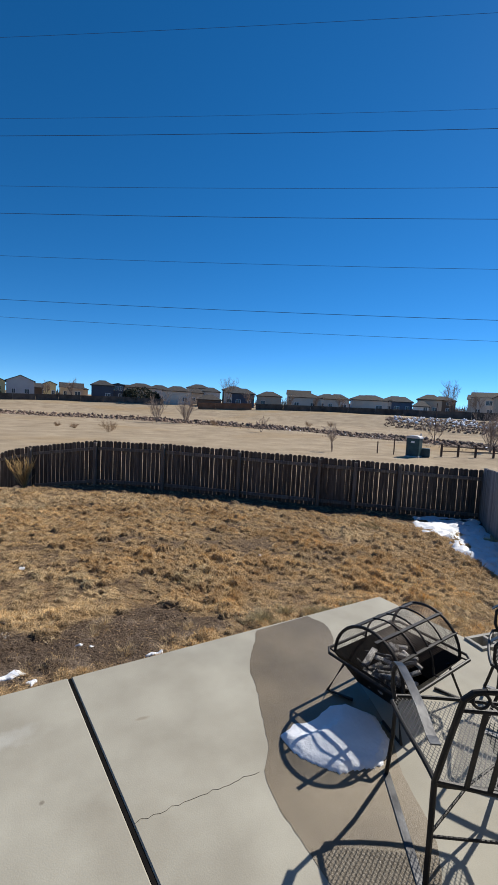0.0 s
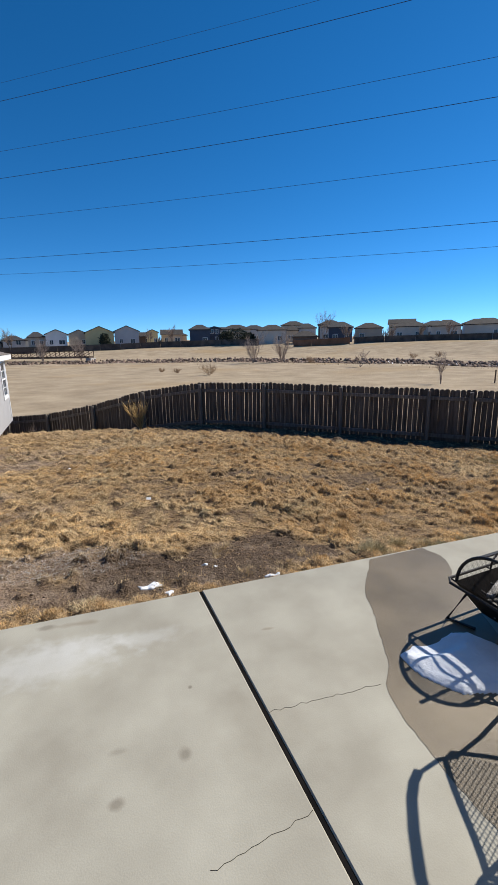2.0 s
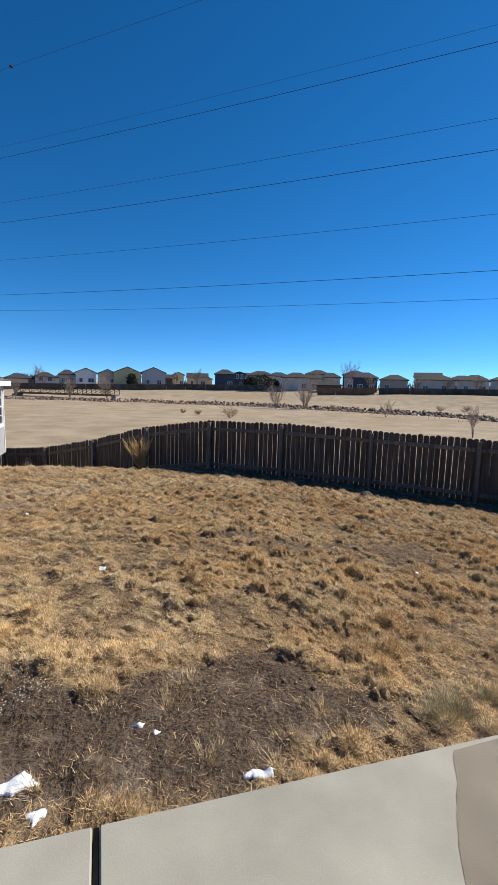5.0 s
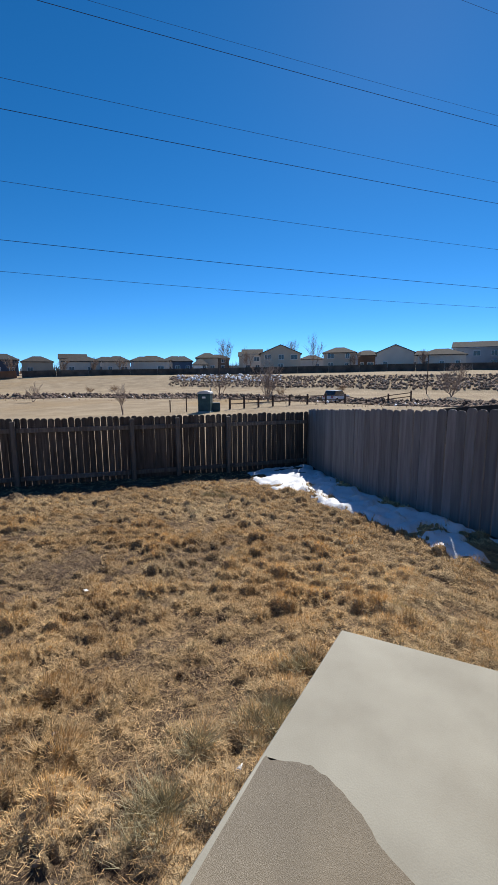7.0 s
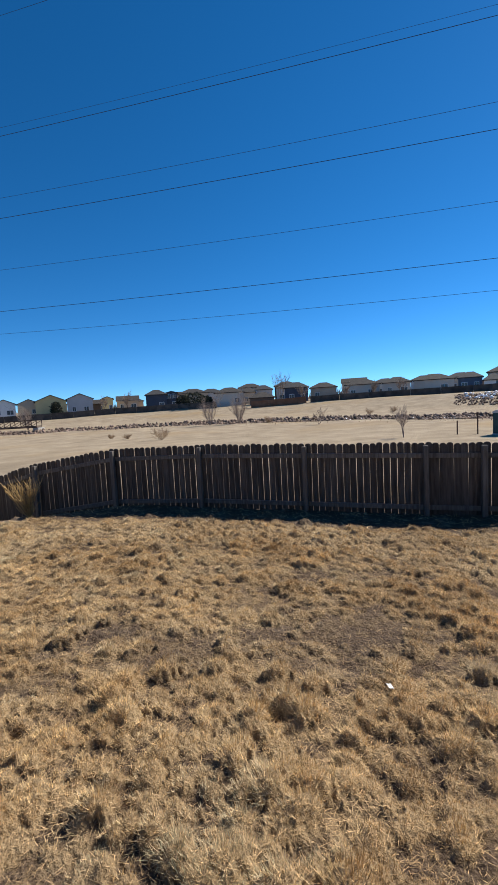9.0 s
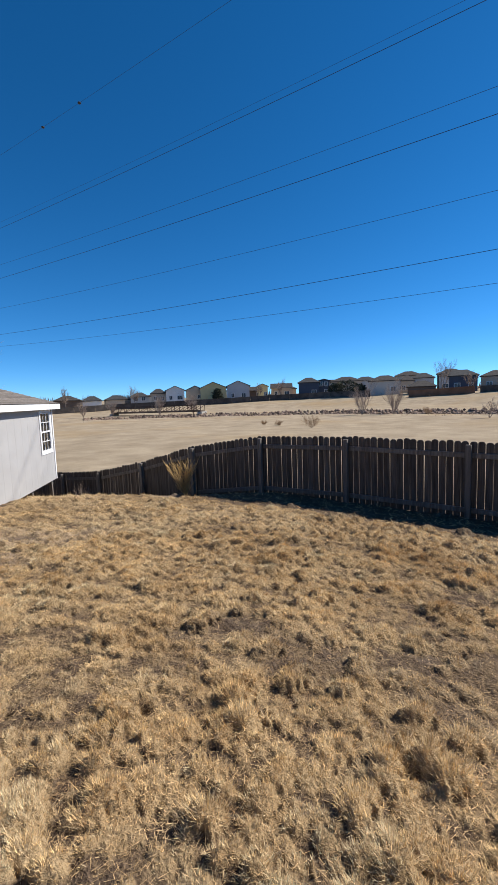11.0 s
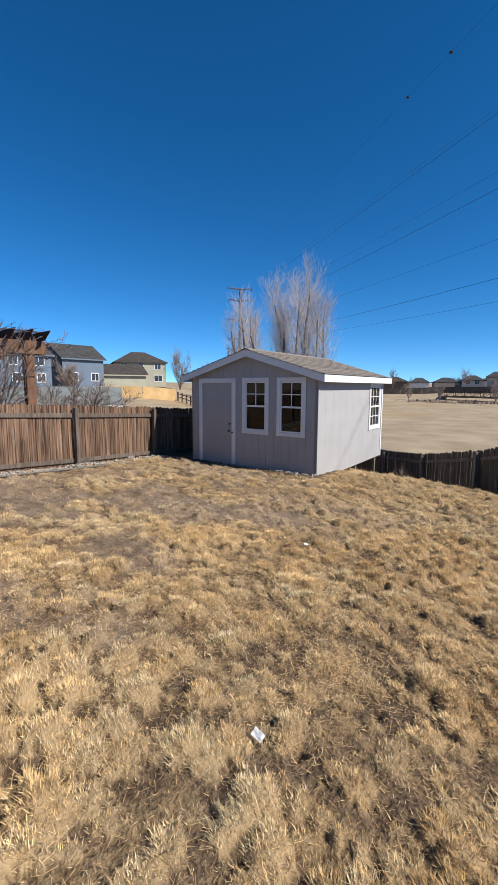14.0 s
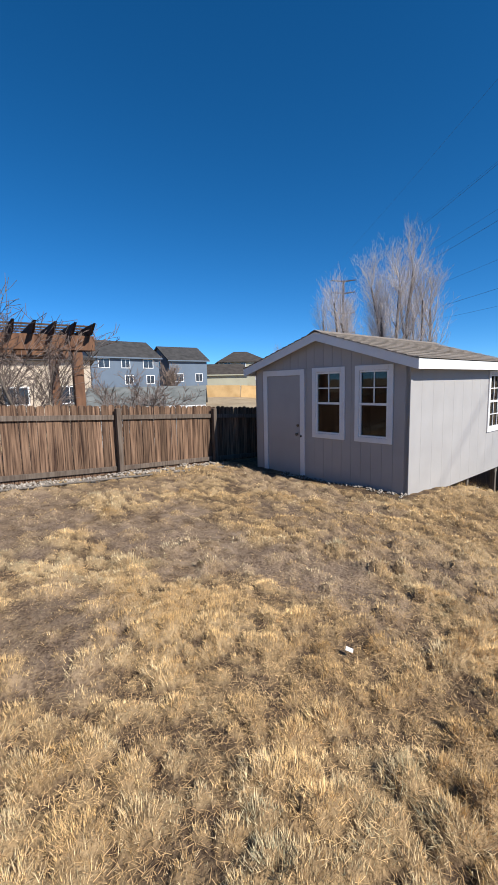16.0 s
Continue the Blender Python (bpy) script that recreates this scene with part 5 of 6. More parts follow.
def far_house(x, y, yaw, w, d, eave, ridge, wall, roof, label, ridge_along=True, cols=3, floors=2, gabled=False):
    """A frame house facing -y in its own space; windows on the front and the two ends."""
    z0 = ground_z(x, y) - 0.3
    h = thing("house", label, "house", pose(x, y, z0, 0, 0, yaw), group="houses beyond the prairie")
    o = 0.45
    hip = ridge_along and not gabled and int(abs(x) + abs(y)) % 5 > 0
    if hip:
        body = box(-w / 2, -d / 2, 0, w / 2, d / 2, eave)
        inset = min(d / 2, w * 0.36)
        top = bmesh.new()
        low = [top.verts.new(p) for p in ((-w / 2 - o, -d / 2 - o, eave - 0.05), (w / 2 + o, -d / 2 - o, eave - 0.05), (w / 2 + o, d / 2 + o, eave - 0.05), (-w / 2 - o, d / 2 + o, eave - 0.05))]
        rim_ = [top.verts.new(v.co + Vector((0, 0, 0.2))) for v in low]
        ra, rb = top.verts.new((-w / 2 + inset, 0, ridge + 0.2)), top.verts.new((w / 2 - inset, 0, ridge + 0.2))
        for f in ([low[3], low[2], low[1], low[0]], [rim_[0], rim_[1], rb, ra], [rim_[2], rim_[3], ra, rb], [rim_[1], rim_[2], rb], [rim_[3], rim_[0], ra]):
            top.faces.new(f)
        for i in range(4):
            top.faces.new((low[i], low[(i + 1) % 4], rim_[(i + 1) % 4], rim_[i]))
        sl = [top]
    elif ridge_along:
        body = prism([(-d / 2, 0), (d / 2, 0), (d / 2, eave), (0, ridge), (-d / 2, eave)], "x", -w / 2, w / 2)
        sl = [prism([(-d / 2 - o, eave - o * (ridge - eave) / (d / 2)), (0, ridge), (0, ridge + 0.22), (-d / 2 - o, eave - o * (ridge - eave) / (d / 2) + 0.22)], "x", -w / 2 - o, w / 2 + o),
              prism([(d / 2 + o, eave - o * (ridge - eave) / (d / 2)), (0, ridge), (0, ridge + 0.22), (d / 2 + o, eave - o * (ridge - eave) / (d / 2) + 0.22)], "x", -w / 2 - o, w / 2 + o)]
    else:
        body = prism([(-w / 2, 0), (w / 2, 0), (w / 2, eave), (0, ridge), (-w / 2, eave)], "y", -d / 2, d / 2)
        k = (ridge - eave) / (w / 2)
        sl = [prism([(sx * (w / 2 + o), eave - o * k), (0, ridge), (0, ridge + 0.22), (sx * (w / 2 + o), eave - o * k + 0.22)], "y", -d / 2 - o, d / 2 + o) for sx in (-1, 1)]
    part("wall", body, PAINT[wall], h)
    for bm in sl:
        part("roof", bm, roof, h)
    part("gutter", box(-w / 2 - o, -d / 2 - o - 0.1, eave - 0.32, w / 2 + o, -d / 2 - o, eave - 0.1) if ridge_along and not hip else box(-w / 2 - 0.02, -d / 2 - 0.06, eave - 0.25, w / 2 + 0.02, -d / 2 - 0.01, eave - 0.1), PAINT[wall], h)
    rs_ = random.Random(int(abs(x) * 10 + abs(y)))
    for f in range(floors):
        for c in range(cols):
            if rs_.random() < 0.12:
                continue
            ww, wh = rs_.choice((1.0, 1.4, 1.8)), 1.35
            cx, cz = -w / 2 + w * (c + 0.5) / cols + rs_.uniform(-0.3, 0.3), 1.3 + f * 2.75 + 0.7
            if cz + wh / 2 > eave:
                continue
            win = part("window", box(cx - ww / 2 - 0.12, -d / 2 - 0.06, cz - wh / 2 - 0.12, cx + ww / 2 + 0.12, -d / 2 - 0.005, cz + wh / 2 + 0.12), M_trim, h)
            part("pane", box(cx - ww / 2, -d / 2 - 0.075, cz - wh / 2, cx - 0.04, -d / 2 - 0.062, cz + wh / 2), M_pane, win)
            part("pane", box(cx + 0.04, -d / 2 - 0.075, cz - wh / 2, cx + ww / 2, -d / 2 - 0.062, cz + wh / 2), M_pane, win)
    for sx in (-1, 1):
        cx, cz = sx * w / 2, 1.3 + (floors - 1) * 2.75 + 0.6
        if cz + 0.7 < eave:
            win = part("window", box(cx - 0.05, -0.7, cz - 0.7, cx + 0.05, 0.7, cz + 0.7), M_trim, h)
            part("pane", box(cx - 0.06, -0.58, cz - 0.58, cx + 0.06, 0.58, cz + 0.58), M_pane, win)
    return h


def row_house(az0, az1, top_deg, r, wall, along=True, roof=None, floors=2, label=None):
    """A house between two azimuths, its ridge at that elevation seen from the lawn."""
    az = (az0 + az1) / 2
    x, y = at_az(az, r)
    w = radians(abs(az0 - az1)) * r
    top = 1.5 + math.tan(radians(top_deg)) * r - (ground_z(x, y) - 0.3)
    ridge = max(3.6, top - 0.25)
    eave = ridge - (1.7 if along else min(2.6, w * 0.2))
    names = dict(navy="dark blue", beige="beige", tan="tan", white="white", grey="pale grey", yellow="warm yellow", brown="dark brown", blue="slate blue", olive="pale olive")
    lab = label or f"{names[wall]} {'two-storey' if floors > 1 else 'low'} house with a shingle roof beyond the prairie"
    return far_house(x, y, az, max(w - 0.6, 4), 9 if along else 11, eave, ridge, wall, roof or M_roof_far, lab, along, max(2, int(w / 4)), floors)


T, B_ = M_roof_tan, M_roof_far
row_house(27.2, 24.2, 1.2, 172, "brown", True, T, 1)
row_house(24.0, 21.6, 1.0, 175, "white", True, B_, 1)
row_house(21.2, 18.8, 1.1, 178, "tan", True, B_, 1)
row_house(18.2, 15.8, 1.35, 180, "grey", True, B_, 2)
row_house(15.6, 13.6, 1.75, 168, "tan", True, B_, 2)
row_house(13.7, 11.2, 2.0, 165, "white", False, B_, 2)
row_house(11.1, 8.6, 1.95, 170, "tan", False, B_, 2)
row_house(9.2, 5.7, 2.35, 160, "yellow", False, B_, 2)
row_house(5.7, 2.6, 2.4, 160, "grey", False, B_, 2)
row_house(1.6, 0.2, 1.9, 172, "yellow", False, B_, 2)
row_house(-0.2, -3.0, 1.9, 176, "tan", True, T, 2)
row_house(-3.8, -6.6, 2.5, 156, "navy", True, B_, 2)
row_house(-6.7, -7.6, 2.2, 164, "navy", False, B_, 2)
row_house(-8.0, -12.0, 2.4, 172, "tan", True, T, 2)
row_house(-12.8, -16.7, 2.35, 146, "beige", True, T, 2)
row_house(-16.9, -18.0, 2.2, 158, "tan", True, T, 2)
row_house(-17.4, -20.8, 1.5, 140, "brown", True, T, 1)
row_house(-18.0, -20.6, 2.4, 168, "grey", True, B_, 2)
row_house(-22.1, -25.3, 2.55, 140, "navy", True, B_, 2)
row_house(-25.5, -29.0, 2.3, 152, "tan", True, T, 2)
row_house(-21.0, -24.0, 2.45, 176, "grey", True, B_, 2)
row_house(-30.0, -34.4, 2.4, 146, "beige", True, T, 2)
row_house(-34.7, -38.1, 2.4, 142, "beige", True, T, 2)
row_house(-38.4, -43.0, 2.45, 145, "beige", True, T, 2)
row_house(-43.3, -46.0, 2.4, 148, "blue", True, B_, 2)
row_house(-46.0, -48.0, 2.0, 140, "white", True, B_, 1)
row_house(-46.4, -49.4, 2.8, 152, "tan", True, T, 2)
row_house(-52.5, -55.2, 3.25, 158, "beige", True, T, 2)
row_house(-55.0, -60.3, 3.7, 136, "tan", False, T, 2)
row_house(-63.2, -67.4, 3.35, 138, "tan", True, T, 2)
row_house(-67.5, -69.8, 2.9, 150, "brown", True, T, 2)
row_house(-69.9, -74.4, 3.45, 138, "beige", False, T, 2)
row_house(-74.8, -80.2, 2.9, 136, "beige", True, T, 1)
row_house(-78.6, -84.0, 3.6, 150, "grey", True, B_, 2)
row_house(-83.6, -88.0, 3.7, 142, "brown", True, T, 2)
row_house(-88.6, -93.0, 3.6, 142, "beige", True, T, 2)


# a second row, half hidden
for k, (az, top) in enumerate(((25.4, 1.0), (19.8, 0.95), (14.6, 1.3), (7.2, 1.7), (2.2, 1.6), (-2.0, 1.7), (-8.0, 2.1), (-12.4, 2.3), (-17.6, 2.7), (-22.4, 2.7), (-31.2, 2.6), (-35.0, 2.3), (-39.6, 2.35), (-43.6, 2.4), (-49.2, 2.6), (-53.6, 2.9), (-61.6, 2.4), (-68.6, 2.9), (-75.0, 2.7), (-81.8, 3.2))):
    row_house(az + 1.6, az - 1.6, top, 186, ("tan", "beige", "grey", "tan", "brown")[k % 5], True, (T, B_)[k % 2], 2)


def board_fence(label, spots, h, material):
    """A far board fence along azimuth and distance pairs, one panel each three metres or so."""
    f = thing("board_fence", label, "fence", group="far board fences")
    for (a0, r0), (a1, r1) in zip(spots, spots[1:]):
        p, q = Vector(at_az(a0, r0)), Vector(at_az(a1, r1))
        n = max(1, int((q - p).length / 6))
        for k in range(n):
            u, v = p + (q - p) * k / n, p + (q - p) * (k + 1) / n
            za, zb = ground_z(*u), ground_z(*v)
            L = (v - u).length
            ob = part("panel", box(0, -0.04, -0.3, L - 0.05, 0.04, h), material, f)
            d = (v - u) / L
            ob.matrix_basis = pose(u.x, u.y, za, 0, -math.degrees(math.atan2(zb - za, L)), math.degrees(math.atan2(d.y, d.x)))
    return f


M_board_dark = mat("dark_board", (0.05, 0.043, 0.038), (0.12, 0.098, 0.082), 0.6, 0.9, 0.2, 8, rand=0.2)
M_board_red = mat("red_brown_board", (0.16, 0.075, 0.04), (0.24, 0.12, 0.07), 0.6, 0.9, 0.2, 8, rand=0.15)
M_board_tan = mat("new_tan_board", (0.42, 0.27, 0.12), (0.55, 0.37, 0.18), 0.8, 0.9, 0.2, 8, rand=0.12)
board_fence("dark weathered board fence behind the far houses", [(30, 150), (20, 152), (10, 148), (0, 146), (-8, 142), (-13, 136)], 1.9, M_board_dark)
board_fence("red-brown board fence on the prairie rise", [(-17.6, 128), (-20, 127), (-25, 126)], 1.8, M_board_red)
board_fence("weathered grey board fence along the far yards", [(-25.5, 126), (-33, 128), (-38, 126), (-45, 126), (-49, 122)], 1.7, M_board_dark)
board_fence("dark board fence above the stony bank", [(-47, 112), (-53, 114), (-60, 114), (-68, 114), (-78, 115), (-90, 116), (-98, 116)], 1.8, M_board_dark)

# trees between the far houses
for k, (az, r, h) in enumerate(((-1.5, 150, 7), (1.5, 152, 6.5), (-21.5, 158, 12), (-24.6, 132, 6), (-33.5, 134, 6), (-50.5, 132, 11), (-53.5, 130, 8), (-56.0, 133, 8), (-59.0, 150, 13), (-62.0, 150, 12), (-30, 132, 5), (17.5, 158, 8), (26, 160, 8), (-36.8, 132, 6), (-67, 130, 6), (-75.5, 128, 6))):
    x, y = at_az(az, r)
    bare_tree("tree", "leafless brown tree among the far houses", x, y, branches(120 + k, h, 3, 0.5, trunk_r=0.12, kids=(2, 3), up=0.22, shrink=0.58, stems=3, fan=0.3), 0.06, M_bark, M_twig, 0.016)["group"] = "trees among the far houses"


def evergreen(x, y, h, w, seed):
    t = thing("evergreen", "dark round evergreen beside the far houses", "tree", pose(x, y, ground_z(x, y) - 0.1), group="far evergreens")
    part("trunk", tube([(0, 0, 0), (0, 0, h * 0.5)], 0.15), M_bark, t)
    rr = np.random.RandomState(seed)
    n = 1500
    a, u = rr.uniform(0, math.tau, n), rr.uniform(0.05, 1, n)
    rad = w * np.sqrt(np.clip(np.sin(u * math.pi * 0.92 + 0.15), 0, 1)) * rr.uniform(0.55, 1.05, n)
    c = np.stack([rad * np.cos(a), rad * np.sin(a), u * h], 1)
    s1, s2 = rr.normal(0, 0.28, (n, 3)), rr.normal(0, 0.28, (n, 3))
    V = np.stack([c, c + s1, c + s2], 1).reshape(-1, 3)
    part("crown", fast_mesh("crown", V, np.arange(3 * n).reshape(-1, 3), M_green), None, t)


M_green = mat("dark_evergreen", (0.025, 0.032, 0.02), (0.06, 0.065, 0.04), 0.8, 0.9, 0)
for az, r, h, w in ((-10.0, 143, 5.0, 4.2), (-8.6, 145, 4.2, 2.6), (-11.6, 144, 3.6, 2.4), (6.9, 150, 5, 1.8)):
    evergreen(*at_az(az, r), h, w, int(r + az * 10))


# ---- footbridge, toilet cabin, car, rail fence ----
M_rust = mat("rusty_brown_steel", (0.055, 0.035, 0.028), (0.11, 0.07, 0.05), 2, 0.8, 0.2)
p, q = Vector(at_az(20.3, 122)), Vector(at_az(9.0, 108))
L = (q - p).length
bd = (q - p) / L
zb = -0.95
bridge = thing("footbridge", "long rusty steel truss footbridge over the creek", "bridge", pose(p.x, p.y, zb, 0, 0, math.degrees(math.atan2(bd.y, bd.x))))
part("deck", box(0, -1.2, -0.25, L, 1.2, -0.05), M_rust, bridge)
for sy in (-1, 1):
    for z in (0.0, 1.35):
        part("chord", box(0, sy * 1.25 - 0.07, z, L, sy * 1.25 + 0.07, z + 0.14), M_rust, bridge)
    n = 11
    for k in range(n + 1):
        x = L * k / n
        part("strut", box(x - 0.07, sy * 1.25 - 0.06, 0.14, x + 0.07, sy * 1.25 + 0.06, 1.35), M_rust, bridge)
        if k < n:
            part("brace", tube([(x, sy * 1.25, 0.1), (x + L / n, sy * 1.25, 1.3)], 0.06, None, 6), M_rust, bridge)
for x in (0.2, L - 0.2):
    part("abutment", box(x - 0.6, -1.5, -2.2, x + 0.6, 1.5, -0.26), M_block, bridge)

M_teal = mat("dark_teal_plastic", (0.02, 0.055, 0.06), (0.035, 0.085, 0.09), 2, 0.5, 0.05)
M_grey_plastic = mat("grey_plastic", (0.42, 0.43, 0.43), (0.5, 0.5, 0.5), 2, 0.5, 0.03)
tx, ty = at_az(-48.2, 41.5)
toilet = thing("portable_toilet", "dark teal portable toilet with a pale rounded roof", "portable toilet", pose(tx, ty, ground_z(tx, ty) - 0.02, 0, 0, -60) @ Matrix.Diagonal((1.12, 1.12, 0.9, 1)))
part("cabin", box(-0.55, -0.55, 0.12, 0.55, 0.55, 2.05, 0.03), M_teal, toilet)
part("base", box(-0.58, -0.62, 0.0, 0.58, 0.62, 0.118, 0.02), M_grey_plastic, toilet)
part("roof", prism([(-0.6, 2.052), (0.6, 2.052), (0.56, 2.2), (0.35, 2.32), (0, 2.36), (-0.35, 2.32), (-0.56, 2.2)], "y", -0.6, 0.6), M_grey_plastic, toilet, "pale rounded roof")
part("door", box(-0.42, -0.58, 0.2, 0.42, -0.552, 1.95, 0.01), M_teal, toilet)
part("sign", box(-0.15, -0.592, 1.55, 0.15, -0.582, 1.75), M_white, toilet, "small white sign")
part("vent_pipe", tube([(0.4, 0.4, 2.0), (0.4, 0.4, 2.6)], 0.05), M_grey_plastic, toilet)
# small stand of the cabin's service tank and boxes
bx, by = at_az(-49.6, 42.2)
crate = part("service_tank", box(-0.45, -0.4, 0, 0.45, 0.4, 0.85, 0.06), M_teal, None)
crate.matrix_world = pose(bx, by, ground_z(bx, by), 0, 0, -50)
tagged(crate, "low dark tank standing beside the portable toilet", "tank")

cx_, cy_ = at_az(-65.6, 58)
car = thing("parked_car", "white parked car with dark windows beyond the fence", "car", pose(cx_, cy_, ground_z(cx_, cy_), 0, 0, -65.6 + 62))
M_car = mat("white_car_paint", (0.68, 0.69, 0.70), (0.74, 0.75, 0.76), 1, 0.25, 0, spec=0.6)
M_tyre = mat("tyre_rubber", (0.015, 0.015, 0.015), (0.03, 0.03, 0.03), 6, 0.85, 0.1)
body = prism([(-2.15, 0.3), (2.15, 0.3), (2.2, 0.62), (2.05, 0.9), (1.0, 0.98), (-1.95, 1.0), (-2.2, 0.85), (-2.2, 0.5)], "y", -0.88, 0.88)
bmesh.ops.bevel(body, geom=body.edges[:], offset=0.05, segments=2, affect="EDGES")
part("body", body, M_car, car)
cab = prism([(-1.95, 1.0), (1.05, 0.985), (0.4, 1.5), (-1.5, 1.55)], "y", -0.78, 0.78)
bmesh.ops.bevel(cab, geom=cab.edges[:], offset=0.05, segments=2, affect="EDGES")
part("window_band", cab, M_pane, car, "dark car windows")
part("roof", box(-1.45, -0.72, 1.552, 0.36, 0.72, 1.6, 0.02), M_car, car)
for sx in (-1.35, 1.4):
    for sy in (-0.8, 0.8):
        wh = part("wheel", tube([(sx, sy - 0.1, 0.33), (sx, sy + 0.1, 0.33)], 0.33, None, 18), M_tyre, car)
        part("rim", tube([(sx, sy - 0.106 if sy < 0 else sy + 0.101, 0.33), (sx, sy - 0.101 if sy < 0 else sy + 0.106, 0.33)], 0.2, None, 14), M_grey_plastic, wh)
for sy in (-0.6, 0.6):
    part("tail_light", box(-2.225, sy - 0.14, 0.7, -2.19, sy + 0.14, 0.88), mat("red_lens", (0.3, 0.02, 0.02), (0.4, 0.03, 0.03), 3, 0.3, 0), car)
    part("headlight", box(2.1, sy - 0.16, 0.65, 2.2, sy + 0.16, 0.78), M_white, car)


def rail_fence(label, spots, posts_n, rails=(0.55, 1.0), h=1.25):
    f = thing("rail_fence", label, "fence", group="split rail fences")
    pts = []
    for k in range(posts_n + 1):
        t = k / posts_n * (len(spots) - 1)
        i = min(int(t), len(spots) - 2)
        u = t - i
        az, r = spots[i][0] * (1 - u) + spots[i + 1][0] * u, spots[i][1] * (1 - u) + spots[i + 1][1] * u
        x, y = at_az(az, r)
        pts.append(Vector((x, y, ground_z(x, y))))
        part("post", box(x - 0.08, y - 0.08, pts[-1].z - 0.2, x + 0.08, y + 0.08, pts[-1].z + h), M_rust, f)
    for a, b in zip(pts, pts[1:]):
        for z in rails:
            part("rail", tube([a + Vector((0, 0, z)), b + Vector((0, 0, z))], 0.055, None, 5), M_rust, f)
    return f


rail_fence("dark wooden rail fence beside the gravel lane", [(-51.5, 44), (-58, 47), (-66, 51), (-75, 56)], 10)
for az, r, h in ((-45.6, 42, 1.9), (-43.4, 42, 1.2), (-49.8, 62, 6.0), (-76.6, 66, 5.5)):
    x, y = at_az(az, r)
    ob = part("marker_post", tube([(0, 0, -0.2), (0, 0, h)], 0.06, None, 6), M_rust, None)
    ob.matrix_world = pose(x, y, ground_z(x, y))
    tagged(ob, "slim brown post standing in the prairie", "post")
# the neighbour's back fence beyond the grey one
board_fence("dark board fence of the yard beyond", [(-64, 19), (-72, 17), (-83, 15.5), (-90, 15)], 1.3, M_board_dark)


# ---- the yards beyond the plank fence ----
far_house(*at_az(73.9, 84), 101, 12.6, 10, 5.9, 8.8, "blue", M_roof_far, "slate blue two-storey house with white windows", True, 3, 2, True)
far_house(*at_az(66.2, 92), 94, 8.2, 9, 5.4, 8.0, "blue", M_roof_far, "slate blue two-storey house with a dark roof", True, 2, 2, True)
far_house(*at_az(60.9, 96), 72, 9.5, 9, 2.6, 4.6, "olive", M_roof_tan, "low olive house with a long shingle roof", True, 3, 1, True)
far_house(*at_az(58.4, 112), 66, 11.5, 11, 5.6, 8.2, "olive", M_roof_tan, "pale olive two-storey house behind a tan fence", True, 3, 2)
far_house(*at_az(83.0, 48), 80, 12.0, 10, 5.0, 6.6, "tan", M_roof_far, "tan two-storey house behind the pergola", True, 3, 2)
board_fence("new tan board fence below the olive house", [(62.5, 62), (58, 62), (53.8, 64)], 1.6, M_board_tan)
rail_fence("brown rail fence stepping down the grassy slope", [(53.5, 65), (50.8, 56)], 5)
for k, (az, r, h) in enumerate(((48.8, 80, 6.5), (53.2, 108, 10), (66.5, 60, 5.0), (62.5, 40, 2.4), (70, 30, 2.2), (46, 120, 5))):
    x, y = at_az(az, r)
    bare_tree("tree", "leafless tree beyond the plank fence", x, y, branches(160 + k, h, 3, 0.55, trunk_r=0.1, kids=(2, 3), up=0.25, shrink=0.62, stems=4), 0.035, M_bark, M_twig, 0.014)["group"] = "trees beyond the plank fence"

M_cedar = mat("orange_brown_cedar", (0.105, 0.052, 0.032), (0.19, 0.098, 0.056), 2, 0.8, 0.2, 30, stretch=(6, 6, 1))
M_cedar_dark = mat("dark_cedar", (0.05, 0.028, 0.018), (0.10, 0.055, 0.035), 2, 0.8, 0.2, 30)
perg = thing("pergola", "orange-brown timber pergola with pointed rafter tails", "pergola", pose(-11.35, 4.15, 0, 0, 0, 92))
# local x runs along the fence towards the house, y away from the lawn
zg = ground_z(-11.35, 4.15)
for x in (0, -2.9):
    for y in (0, 2.6):
        part("post", box(x - 0.1, y - 0.1, zg - 0.2, x + 0.1, y + 0.1, 2.3, 0.01), M_cedar, perg)
for y in (-0.12, 0.12, 2.48, 2.72):
    part("beam", box(-3.5, y - 0.025, 2.06, 0.35, y + 0.025, 2.36, 0.005), M_cedar, perg)
for k in range(11):
    x = 0.25 - k * 0.36
    raf = prism([(-0.45, 2.46), (-0.3, 2.365), (3.0, 2.365), (3.15, 2.46), (3.15, 2.53), (-0.62, 2.56)], "x", x - 0.022, x + 0.022)
    part("rafter", raf, M_cedar_dark, perg)
for k in range(6):
    y = 0.1 + k * 0.45
    part("slat", box(-3.6, y - 0.02, 2.565, 0.4, y + 0.02, 2.6), M_cedar_dark, perg)

M_roof_pale = mat("grey_green_shingle", (0.12, 0.128, 0.122), (0.20, 0.21, 0.20), 2.0, 0.95, 0.4, 30)
gs = thing("neighbour_shed", "low outbuilding with a grey shingle roof and white eave", "shed", pose(*at_az(67.2, 24.5), ground_z(*at_az(67.2, 24.5)), 0, 0, 62))
zt = 1.22 - ground_z(*at_az(67.2, 24.5))
part("wall", box(-2.6, -1.6, 0, 2.6, 1.6, zt - 0.75), PAINT["grey"], gs)
part("roof", prism([(-1.9, zt - 0.85), (0, zt), (0, zt + 0.08), (-1.9, zt - 0.77)], "x", -2.9, 2.9), M_roof_pale, gs)
part("roof", prism([(1.9, zt - 0.85), (0, zt), (0, zt + 0.08), (1.9, zt - 0.77)], "x", -2.9, 2.9), M_roof_pale, gs)
